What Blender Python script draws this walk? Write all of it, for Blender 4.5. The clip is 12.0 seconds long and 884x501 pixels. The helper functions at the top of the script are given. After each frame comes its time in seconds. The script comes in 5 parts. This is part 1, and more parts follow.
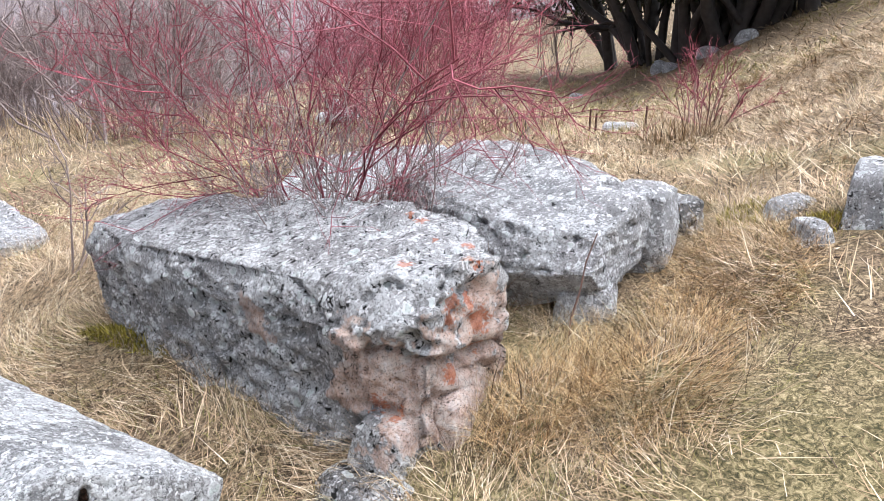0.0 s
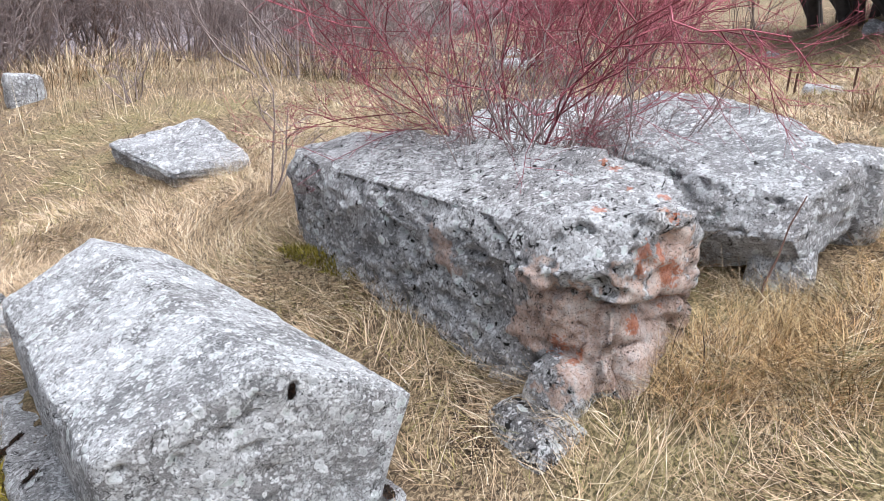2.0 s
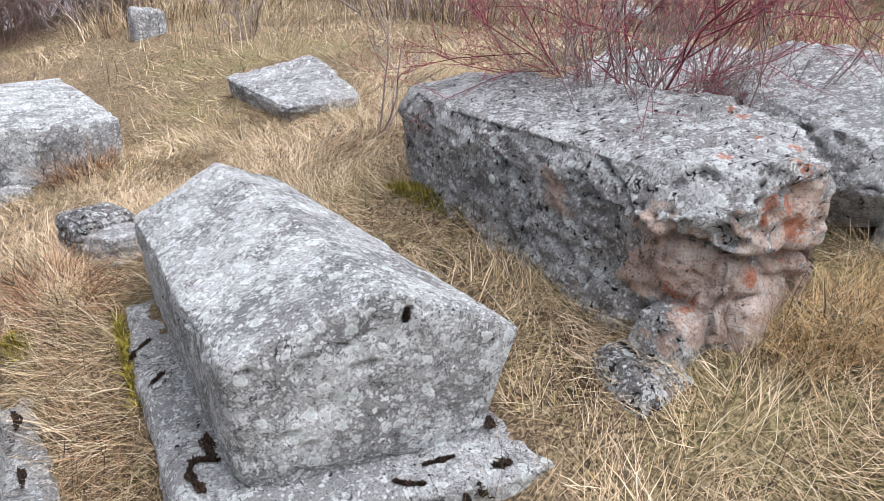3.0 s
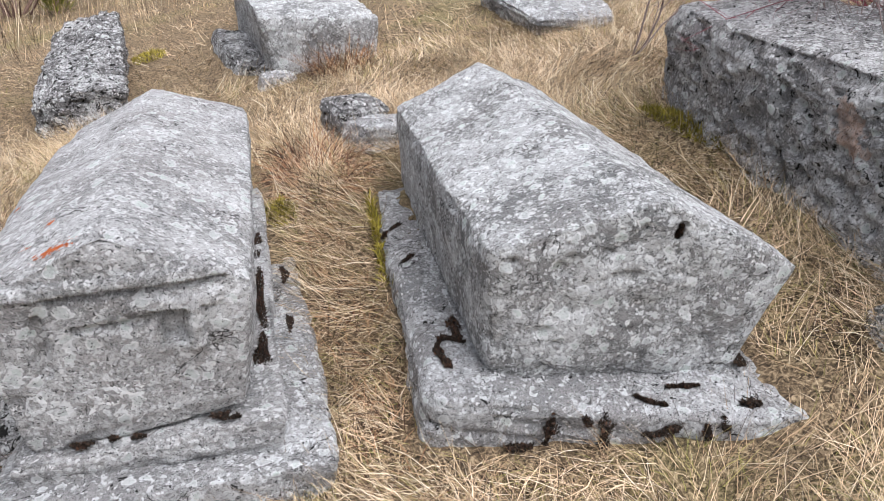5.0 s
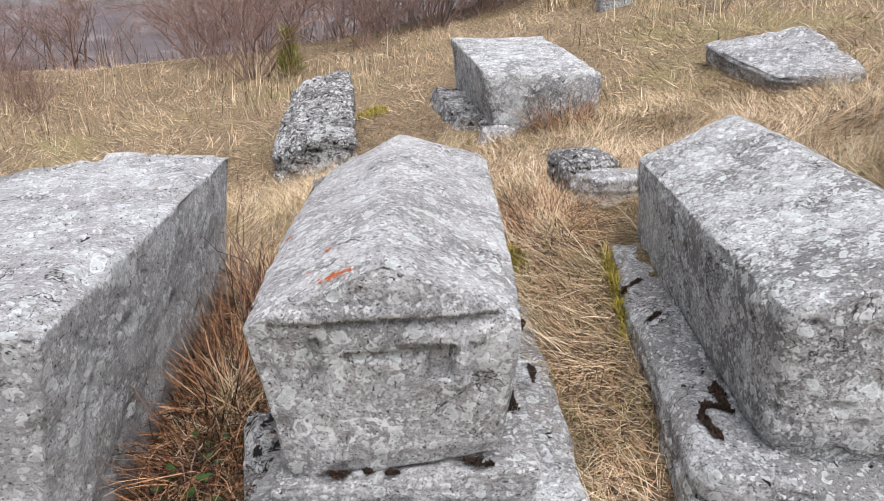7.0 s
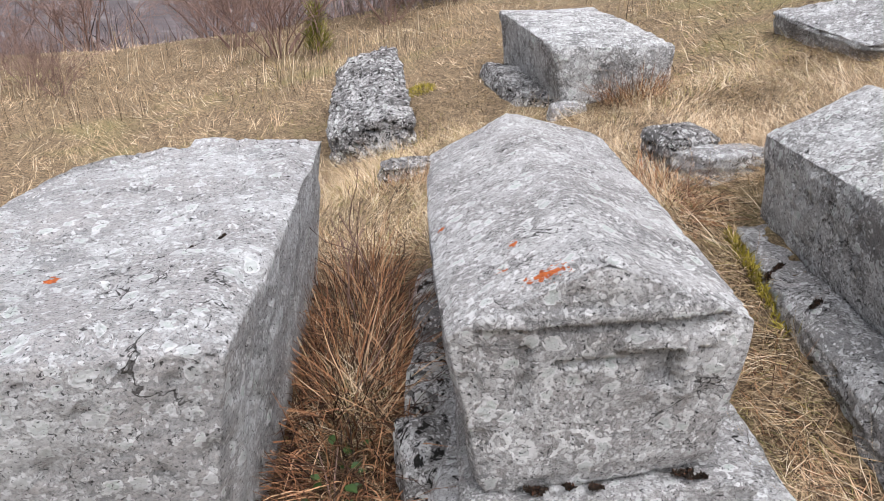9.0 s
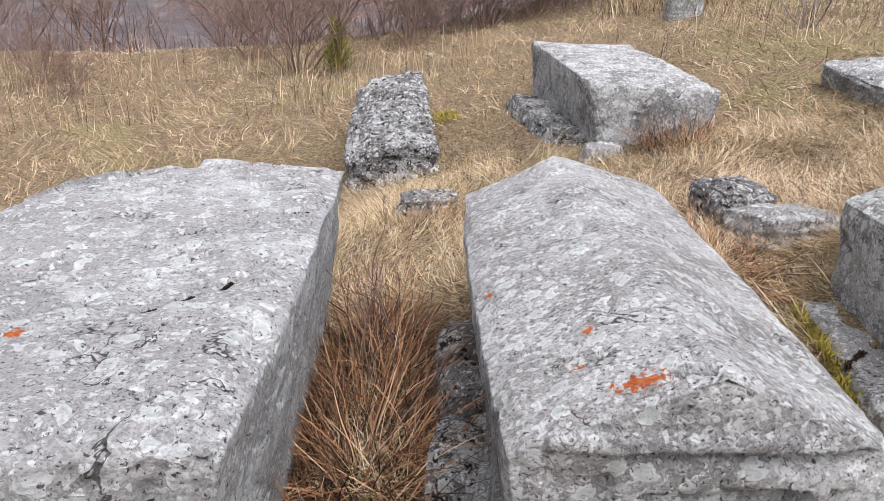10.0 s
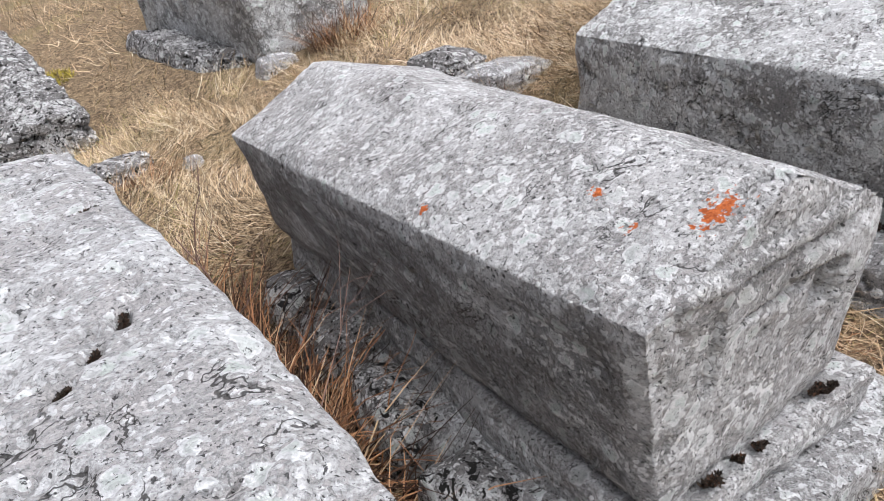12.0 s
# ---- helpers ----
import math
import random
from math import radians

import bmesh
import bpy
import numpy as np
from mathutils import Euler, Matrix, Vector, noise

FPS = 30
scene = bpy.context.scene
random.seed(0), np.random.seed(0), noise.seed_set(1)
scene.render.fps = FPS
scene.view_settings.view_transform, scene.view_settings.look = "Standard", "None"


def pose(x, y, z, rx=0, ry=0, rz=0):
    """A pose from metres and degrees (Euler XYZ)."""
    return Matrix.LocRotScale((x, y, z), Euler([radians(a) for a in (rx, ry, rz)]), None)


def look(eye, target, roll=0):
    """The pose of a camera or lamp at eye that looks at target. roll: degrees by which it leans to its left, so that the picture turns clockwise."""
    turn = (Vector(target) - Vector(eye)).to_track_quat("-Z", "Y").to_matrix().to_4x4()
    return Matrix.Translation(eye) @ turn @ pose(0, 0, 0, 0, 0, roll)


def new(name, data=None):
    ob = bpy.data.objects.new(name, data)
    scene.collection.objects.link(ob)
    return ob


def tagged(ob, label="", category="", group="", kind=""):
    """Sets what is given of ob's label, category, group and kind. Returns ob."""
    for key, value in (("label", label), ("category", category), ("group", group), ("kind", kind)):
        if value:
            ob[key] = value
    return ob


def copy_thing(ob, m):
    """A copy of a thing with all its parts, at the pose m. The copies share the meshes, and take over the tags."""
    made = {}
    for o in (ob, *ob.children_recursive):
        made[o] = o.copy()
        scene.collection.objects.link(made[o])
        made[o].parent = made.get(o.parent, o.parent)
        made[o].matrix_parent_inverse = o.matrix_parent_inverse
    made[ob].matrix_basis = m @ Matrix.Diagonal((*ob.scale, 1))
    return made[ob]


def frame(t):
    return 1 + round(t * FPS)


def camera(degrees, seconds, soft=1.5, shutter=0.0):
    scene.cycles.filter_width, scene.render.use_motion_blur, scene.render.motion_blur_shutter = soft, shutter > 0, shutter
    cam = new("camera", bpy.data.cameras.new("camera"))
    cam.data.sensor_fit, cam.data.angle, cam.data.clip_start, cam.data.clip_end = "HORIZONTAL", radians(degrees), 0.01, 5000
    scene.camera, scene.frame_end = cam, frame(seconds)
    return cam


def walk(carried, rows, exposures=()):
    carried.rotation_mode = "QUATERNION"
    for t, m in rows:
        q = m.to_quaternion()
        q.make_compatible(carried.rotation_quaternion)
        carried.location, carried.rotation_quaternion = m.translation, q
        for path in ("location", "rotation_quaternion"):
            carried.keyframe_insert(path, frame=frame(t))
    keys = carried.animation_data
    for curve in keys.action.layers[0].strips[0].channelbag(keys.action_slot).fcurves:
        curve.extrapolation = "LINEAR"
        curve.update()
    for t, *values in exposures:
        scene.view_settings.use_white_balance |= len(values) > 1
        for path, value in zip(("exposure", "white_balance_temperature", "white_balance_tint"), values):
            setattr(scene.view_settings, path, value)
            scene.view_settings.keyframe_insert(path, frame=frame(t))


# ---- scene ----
cam = camera(61.7, 12.0, soft=0.6)
PATH = [
    (0, (0.76, -1.574, 1.787), (2.3, -0.416, 1.25), -0.7),
    (0.5, (0.743, -1.57, 1.787), (2.273, -0.393, 1.261), 0.1),
    (1, (0.72, -1.56, 1.78), (2.204, -0.332, 1.244), 0.6),
    (1.5, (0.691, -1.532, 1.771), (2.041, -0.182, 1.176), 0.4),
    (2, (0.665, -1.522, 1.758), (1.89, -0.085, 1.099), 0.9),
    (2.5, (0.644, -1.522, 1.742), (1.788, -0.044, 1.033), 1.3),
    (3, (0.591, -1.507, 1.717), (1.596, 0.034, 0.932), 1.9),
    (3.5, (0.535, -1.493, 1.703), (1.324, 0.131, 0.843), 2.2),
    (3.7, (0.513, -1.491, 1.695), (1.212, 0.164, 0.814), 1.9),
    (5.3, (0.391, -1.443, 1.621), (0.859, 0.237, 0.642), 4.2),
    (5.5, (0.38, -1.444, 1.618), (0.805, 0.246, 0.636), 4.5),
    (6, (0.33, -1.437, 1.604), (0.612, 0.27, 0.601), 4.4),
    (6.5, (0.275, -1.425, 1.58), (0.41, 0.298, 0.574), 3.5),
    (7, (0.194, -1.35, 1.535), (0.247, 0.467, 0.701), 0.6),
    (7.5, (0.077, -1.297, 1.504), (0.047, 0.463, 0.553), 0.7),
    (7.7, (0.035, -1.287, 1.502), (0.009, 0.469, 0.544), 1.2),
    (9.3, (-0.265, -1.068, 1.496), (-0.16, 0.722, 0.611), -1.8),
    (9.5, (-0.272, -0.967, 1.484), (-0.102, 0.796, 0.556), -1.3),
    (10, (-0.338, -0.84, 1.446), (-0.289, 0.977, 0.612), 3.6),
    (10.5, (-0.53, -0.774, 1.414), (-0.4, 1.049, 0.601), -1.2),
    (11, (-0.666, -0.67, 1.409), (-0.136, 1.082, 0.605), -3.6),
    (11.5, (-0.771, -0.541, 1.371), (-0.016, 1.076, 0.469), -3.8),
    (12, (-0.876, -0.469, 1.321), (0.092, 0.968, 0.32), -2.5),
]
walk(cam, [(t, look(eye, target, roll)) for t, eye, target, roll in PATH], [(0, 1.34, 5880, 11), (1, 1.36, 5880, 11), (2.5, 1.03, 5950, 11), (3.5, 0.92, 6050, 11), (5.5, 0.84, 6150, 12), (7, 0.86, 6230, 12), (10.5, 0.82, 6250, 13), (12, 0.92, 6230, 12)])


# ---- light ----
SUN_ELEV, SUN_TURN = radians(68), radians(148)
world = bpy.data.worlds.new("overcast_sky")
scene.world = world
world.use_nodes = True
wn, wl = world.node_tree.nodes, world.node_tree.links
wn.clear()
sky = wn.new("ShaderNodeTexSky")
sky.sky_type = "NISHITA"
sky.sun_disc = False
sky.sun_elevation, sky.sun_rotation = SUN_ELEV, SUN_TURN
sky.dust_density, sky.ozone_density = 4.0, 1.0
pale = wn.new("ShaderNodeHueSaturation")
pale.inputs["Saturation"].default_value = 0.25
bg = wn.new("ShaderNodeBackground")
bg.inputs["Strength"].default_value = 0.12
wout = wn.new("ShaderNodeOutputWorld")
wl.new(sky.outputs[0], pale.inputs["Color"])
wl.new(pale.outputs[0], bg.inputs["Color"])
wl.new(bg.outputs[0], wout.inputs["Surface"])

sun_data = bpy.data.lights.new("sun", "SUN")
sun_data.energy, sun_data.angle, sun_data.color = 2.5, radians(75), (1.0, 0.97, 0.94)
sun = new("sun", sun_data)
sun.matrix_world = look((math.sin(SUN_TURN) * math.cos(SUN_ELEV) * 50, math.cos(SUN_TURN) * math.cos(SUN_ELEV) * 50, math.sin(SUN_ELEV) * 50), (0, 0, 0))

# ---- value noise ----
rng = np.random.default_rng(7)
TABLE = np.random.default_rng(3).random((64, 64, 64))


def vnoise(p):
    """Smooth value noise in 0..1 at points p (n, 3)."""
    q = np.floor(p).astype(int)
    f = p - q
    f = f * f * (3 - 2 * f)
    q0, q1 = q & 63, (q + 1) & 63
    out = 0
    for i in (0, 1):
        for j in (0, 1):
            for k in (0, 1):
                w = (f[:, 0] if i else 1 - f[:, 0]) * (f[:, 1] if j else 1 - f[:, 1]) * (f[:, 2] if k else 1 - f[:, 2])
                out = out + w * TABLE[(q1 if i else q0)[:, 0], (q1 if j else q0)[:, 1], (q1 if k else q0)[:, 2]]
    return out


def fbm(p, octaves=4, seed=0.0):
    """Fractal noise, about -1..1."""
    out, amp, total = 0, 1.0, 0.0
    p = np.asarray(p, float) + seed * 7.31
    for _ in range(octaves):
        out = out + amp * (vnoise(p) * 2 - 1)
        total += amp
        amp *= 0.5
        p = p * 2.03 + 11.7
    return out / total * 1.6


def soft(x, k=1.0):
    """A ramp that starts smoothly at 0."""
    return np.logaddexp(0, np.asarray(x, float) / k) * k


# ---- lie of the land ----
def land(x, y):
    """Height of the smooth ground: a hillside that climbs to the east, a valley to the north and a far slope beyond it."""
    x, y = np.asarray(x, float), np.asarray(y, float)
    xs = 3.9 - soft(3.9 - x, 0.4)
    xs = soft(xs + 3.2, 0.9) - 3.2
    z = 0.06 + 0.22 * xs - 0.045 * soft(x - 4.8, 0.5) + 0.10 * soft(x - 15, 2) - 0.04 * (y - soft(y - 14, 2) + 0.0)
    z = z + 0.19 * soft((x - 4.2) - 1.9 * (soft(y + 1.7, 0.3) - 0.5), 0.8)
    v = y - 0.35 * x
    trod = 1 / (1 + np.exp(np.clip((y - 0.5) / 0.22, -40, 40))) / (1 + np.exp(np.clip((x - 2.0) / 0.15, -40, 40)))
    z = z - 0.11 * trod - 0.09 * np.exp(-((x + 0.85) ** 2 + (y - 3.8) ** 2) / 0.6)
    z = z - 0.06 * np.exp(-((x - 1.3) ** 2 / 0.25 + (y + 0.42) ** 2 / 0.06))
    z = z - 0.30 * soft(v - 14.5, 1.2) + 0.30 * soft(v - 38, 6) + 0.62 * soft(v - 70, 14)
    return z


def ground_z(x, y):
    x, y = np.atleast_1d(np.asarray(x, float)), np.atleast_1d(np.asarray(y, float))
    p = np.stack([x, y, np.zeros_like(x)], 1)
    r = np.hypot(x - 1, y - 1)
    rough = 0.022 * fbm(p * 2.3, 3, 1) + np.clip(r - 3, 0, 20) * 0.010 * fbm(p * 0.45, 3, 2) + np.clip(r - 40, 0, 120) * 0.10 * fbm(p * 0.035, 4, 4)
    return land(x, y) + rough


def gz(x, y):
    return float(ground_z(x, y)[0])


# ---- node helpers ----
def material(name, roughness=0.85):
    m = bpy.data.materials.new(name)
    m.use_nodes = True
    m.node_tree.nodes["Principled BSDF"].inputs["Roughness"].default_value = roughness
    m.node_tree.nodes["Principled BSDF"].inputs["Specular IOR Level"].default_value = 0.25
    return m, m.node_tree.nodes, m.node_tree.links, m.node_tree.nodes["Principled BSDF"]


def feed(links, socket, value):
    if hasattr(value, "is_output"):
        links.new(value, socket)
    elif value is not None:
        socket.default_value = value


def noise_tex(n, l, vec, scale, detail=4.0, rough=0.55, distort=0.0):
    t = n.new("ShaderNodeTexNoise")
    t.inputs["Scale"].default_value, t.inputs["Detail"].default_value = scale, detail
    t.inputs["Roughness"].default_value, t.inputs["Distortion"].default_value = rough, distort
    l.new(vec, t.inputs["Vector"])
    return t.outputs["Fac"]


def step(n, l, value, low, high):
    t = n.new("ShaderNodeMapRange")
    t.inputs["From Min"].default_value, t.inputs["From Max"].default_value = low, high
    t.interpolation_type = "SMOOTHSTEP"
    l.new(value, t.inputs["Value"])
    return t.outputs["Result"]


def blend(n, l, fac, a, b):
    t = n.new("ShaderNodeMix")
    t.data_type = "RGBA"
    feed(l, t.inputs[0], fac)
    feed(l, t.inputs[6], (*a, 1) if isinstance(a, tuple) else a)
    feed(l, t.inputs[7], (*b, 1) if isinstance(b, tuple) else b)
    return t.outputs[2]


def calc(n, l, op, a, b=None):
    t = n.new("ShaderNodeMath")
    t.operation = op
    feed(l, t.inputs[0], a)
    if b is not None:
        feed(l, t.inputs[1], b)
    return t.outputs[0]


def ramp(n, l, fac, stops):
    t = n.new("ShaderNodeValToRGB")
    e = t.color_ramp.elements
    while len(e) < len(stops):
        e.new(0.5)
    for k, (at, c) in zip(e, stops):
        k.position, k.color = at, (*c, 1)
    l.new(fac, t.inputs["Fac"])
    return t.outputs["Color"]


def spots(n, l, vec, places, wobble_scale=75.0):
    """A mask of ragged patches: places are (point, radius)."""
    wob = noise_tex(n, l, vec, wobble_scale, 3.0, 0.65)
    total = None
    for point, radius in places:
        d = n.new("ShaderNodeVectorMath")
        d.operation = "DISTANCE"
        l.new(vec, d.inputs[0])
        d.inputs[1].default_value = point
        k = calc(n, l, "DIVIDE", d.outputs["Value"], radius)
        k = calc(n, l, "SUBTRACT", calc(n, l, "MULTIPLY", wob, 2.6), k)
        k = step(n, l, k, 0.55, 0.7)
        total = k if total is None else calc(n, l, "MAXIMUM", total, k)
    return total


def stretched(n, l, vec, turn, sizes):
    """Coordinates turned about z (degrees) and squeezed, for streaks along the stone's bedding."""
    t = n.new("ShaderNodeMapping")
    t.inputs["Rotation"].default_value = tuple(radians(a) for a in turn)
    t.inputs["Scale"].default_value = sizes
    l.new(vec, t.inputs["Vector"])
    return t.outputs[0]


def side_stain_shade(n, l, vec, at):
    """Mask of dark stain and painted shade on the gabled tomb's west side, broken by pale runs."""
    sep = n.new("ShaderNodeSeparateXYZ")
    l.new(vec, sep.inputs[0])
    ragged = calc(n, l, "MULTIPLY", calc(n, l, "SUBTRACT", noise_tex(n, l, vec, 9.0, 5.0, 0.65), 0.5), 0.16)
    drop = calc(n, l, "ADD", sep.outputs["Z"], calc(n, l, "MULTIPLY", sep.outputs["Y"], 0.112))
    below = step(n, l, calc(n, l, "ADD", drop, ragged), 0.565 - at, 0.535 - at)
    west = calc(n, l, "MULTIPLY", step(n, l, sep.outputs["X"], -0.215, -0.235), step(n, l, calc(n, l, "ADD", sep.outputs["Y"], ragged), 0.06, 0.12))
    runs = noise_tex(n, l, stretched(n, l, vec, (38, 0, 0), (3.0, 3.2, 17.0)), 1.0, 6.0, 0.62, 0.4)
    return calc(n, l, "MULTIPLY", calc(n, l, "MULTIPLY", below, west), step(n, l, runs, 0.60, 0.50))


def stone_material(name, light=0.34, mid=0.23, dark=0.10, tint=(1.0, 1.0, 1.03), white=0.70, cover=0.5, pits=0.66, orange=(), pink=(), scale=1.0, stain_shade=None, beds=35.0, clump=1.0, wreaths=(), rust=1.0):
    """Weathered limestone under crusts of pale lichen, with dark pits; orange and pink: ragged patches (point, radius)."""
    m, n, l, bsdf = material(name, 0.95)
    vec = n.new("ShaderNodeTexCoord").outputs["Object"]
    c = lambda g: (g * tint[0], g * tint[1], g * tint[2])
    warm = lambda g: (g * tint[0] * 1.03, g * tint[1] * 0.985, g * tint[2] * 0.97)
    # bare grey stone, with streaks along the bedding and a gritty grain
    broad = noise_tex(n, l, vec, 2.6 * scale, 6.0, 0.65)
    streak = noise_tex(n, l, stretched(n, l, vec, (0, 0, beds), (7 * scale, 34 * scale, 40 * scale)), 1.0, 6.0, 0.66, 0.5)
    base = ramp(n, l, calc(n, l, "ADD", calc(n, l, "MULTIPLY", broad, 0.6), calc(n, l, "MULTIPLY", streak, 0.4)), [(0.38, c(mid * 0.74)), (0.50, warm(mid)), (0.62, warm(light * 0.94))])
    grain = noise_tex(n, l, vec, 165 * scale, 4.0, 0.78)
    base = blend(n, l, step(n, l, grain, 0.40, 0.54), blend(n, l, 0.55, base, c(dark * 0.5)), base)
    rosy = None
    if pink:
        rosy = spots(n, l, vec, pink, 9.0)
        vein = noise_tex(n, l, vec, 16, 7.0, 0.72, 0.8)
        rose = ramp(n, l, vein, [(0.30, (0.11, 0.065, 0.05)), (0.39, (0.44, 0.29, 0.225)), (0.50, (0.66, 0.48, 0.39)), (0.64, (0.74, 0.64, 0.57))])
        rose = blend(n, l, step(n, l, grain, 0.36, 0.50), blend(n, l, 0.5, rose, (0.12, 0.08, 0.06)), rose)
        base = blend(n, l, calc(n, l, "MULTIPLY", rosy, 0.88), base, rose)
    # lichen gathers in clumps
    where = noise_tex(n, l, vec, 5.0 * scale, 5.0, 0.66)
    spread = calc(n, l, "MULTIPLY", calc(n, l, "SUBTRACT", where, 0.5), 1.05 * clump)
    # mealy crust, broken up down to a few millimetres
    meal = noise_tex(n, l, vec, 62 * scale, 8.0, 0.76, 0.9)
    crust = step(n, l, calc(n, l, "ADD", meal, calc(n, l, "MULTIPLY", spread, 0.6)), 0.635 - 0.24 * cover, 0.66 - 0.24 * cover)
    tone = ramp(n, l, grain, [(0.34, c(white * 0.48)), (0.45, c(white * 0.74)), (0.58, c(white * 0.90))])
    # round thalli with a pale rim, large and small
    wobble = n.new("ShaderNodeTexNoise")
    wobble.inputs["Scale"].default_value, wobble.inputs["Detail"].default_value = 45 * scale, 4.0
    l.new(vec, wobble.inputs["Vector"])
    shrink = n.new("ShaderNodeVectorMath")
    shrink.operation = "SCALE"
    shrink.inputs["Scale"].default_value = 0.040 / scale
    l.new(wobble.outputs["Color"], shrink.inputs[0])
    warp = n.new("ShaderNodeVectorMath")
    warp.operation = "ADD"
    l.new(vec, warp.inputs[0])
    l.new(shrink.outputs[0], warp.inputs[1])

    def thalli(size, share, radius):
        vor = n.new("ShaderNodeTexVoronoi")
        vor.inputs["Scale"].default_value = size * scale
        l.new(warp.outputs[0], vor.inputs["Vector"])
        pick = n.new("ShaderNodeSeparateColor")
        l.new(vor.outputs["Color"], pick.inputs[0])
        disc = step(n, l, vor.outputs["Distance"], radius, radius - 0.04)
        disc = calc(n, l, "MULTIPLY", disc, step(n, l, calc(n, l, "ADD", pick.outputs[0], spread), 1.0 - share, 1.03 - share))
        heart = step(n, l, vor.outputs["Distance"], radius - 0.10, radius - 0.20)
        return disc, heart, pick.outputs[1]

    large, heart, hue = thalli(26, 0.16 + 0.34 * cover, 0.48)
    small, _, _ = thalli(66, 0.24 + 0.42 * cover, 0.44)
    if rosy is not None:
        keep = calc(n, l, "SUBTRACT", 1.0, calc(n, l, "MULTIPLY", rosy, 0.75))
        crust, large, small = (calc(n, l, "MULTIPLY", k, keep) for k in (crust, large, small))
    col = blend(n, l, calc(n, l, "MULTIPLY", crust, 0.78), base, tone)
    col = blend(n, l, calc(n, l, "MULTIPLY", small, 0.88), col, blend(n, l, step(n, l, grain, 0.36, 0.48), c(white * 0.6), c(white * 1.06)))
    inner = blend(n, l, hue, c(white * 0.88), (white * 0.90, white * 0.98, white * 0.93))
    disc_col = blend(n, l, heart, c(white * 1.1), blend(n, l, step(n, l, grain, 0.34, 0.46), c(mid * 1.1), inner))
    col = blend(n, l, calc(n, l, "MULTIPLY", large, 0.88), col, disc_col)
    # old ring-shaped thalli
    bent = noise_tex(n, l, vec, 30.0, 3.0, 0.6)
    for point, radius in wreaths:
        d = n.new("ShaderNodeVectorMath")
        d.operation = "DISTANCE"
        l.new(vec, d.inputs[0])
        d.inputs[1].default_value = point
        off_rim = calc(n, l, "SUBTRACT", calc(n, l, "ADD", calc(n, l, "DIVIDE", d.outputs["Value"], radius), calc(n, l, "MULTIPLY", calc(n, l, "SUBTRACT", bent, 0.5), 2.6)), 1.0)
        rim = step(n, l, calc(n, l, "ABSOLUTE", off_rim, 0.0), 0.26, 0.20)
        col = blend(n, l, calc(n, l, "MULTIPLY", rim, step(n, l, bent, 0.44, 0.50)), col, c(white * 1.2))
    # dark pits, black crust and flecks
    pit = noise_tex(n, l, vec, 34 * scale, 4.0, 0.66, 0.7)
    pit_m = step(n, l, pit, pits, pits + 0.03)
    fleck = step(n, l, noise_tex(n, l, vec, 125 * scale, 4.0, 0.62, 0.6), 0.61, 0.635)
    if rosy is not None:
        pit_m = calc(n, l, "MULTIPLY", pit_m, keep)
    col = blend(n, l, calc(n, l, "MULTIPLY", fleck, 0.85), col, (0.022, 0.022, 0.022))
    col = blend(n, l, pit_m, col, (0.018, 0.017, 0.016))
    # hairline cracks, here and there
    vein = noise_tex(n, l, vec, 5.5 * scale, 5.0, 0.58, 0.5)
    line = step(n, l, calc(n, l, "ABSOLUTE", calc(n, l, "SUBTRACT", vein, 0.5), 0.0), 0.007, 0.003)
    line = calc(n, l, "MULTIPLY", line, step(n, l, noise_tex(n, l, vec, 3.1 * scale, 3.0, 0.6), 0.53, 0.58))
    col = blend(n, l, calc(n, l, "MULTIPLY", line, 0.85), col, (0.04, 0.037, 0.034))
    # west side: dark stain, with the narrow gap's shade mixed into its colour
    if stain_shade is not None:
        shaded_tone = ramp(n, l, grain, [(0.36, (0.020, 0.017, 0.016)), (0.52, (0.085, 0.073, 0.068)), (0.64, (0.21, 0.19, 0.175))])
        col = blend(n, l, calc(n, l, "MULTIPLY", side_stain_shade(n, l, vec, stain_shade), 0.46), col, shaded_tone)
    if orange:
        col = blend(n, l, calc(n, l, "MULTIPLY", spots(n, l, vec, orange), rust), col, ramp(n, l, grain, [(0.35, (0.36, 0.075, 0.02)), (0.6, (0.64, 0.17, 0.045))]))
    l.new(col, bsdf.inputs["Base Color"])
    height = calc(n, l, "ADD", calc(n, l, "MULTIPLY", crust, 0.5), calc(n, l, "MULTIPLY", grain, 1.1))
    height = calc(n, l, "ADD", height, calc(n, l, "MULTIPLY", meal, 1.2))
    height = calc(n, l, "ADD", height, calc(n, l, "MULTIPLY", streak, 0.8))
    height = calc(n, l, "ADD", height, calc(n, l, "MULTIPLY", large, 0.35))
    height = calc(n, l, "SUBTRACT", height, calc(n, l, "MULTIPLY", pit_m, 2.0))
    height = calc(n, l, "SUBTRACT", height, calc(n, l, "MULTIPLY", fleck, 0.7))
    height = calc(n, l, "SUBTRACT", height, calc(n, l, "MULTIPLY", line, 1.5))
    bump = n.new("ShaderNodeBump")
    bump.inputs["Strength"].default_value, bump.inputs["Distance"].default_value = 1.0, 0.009
    l.new(height, bump.inputs["Height"])
    l.new(bump.outputs[0], bsdf.inputs["Normal"])
    return m


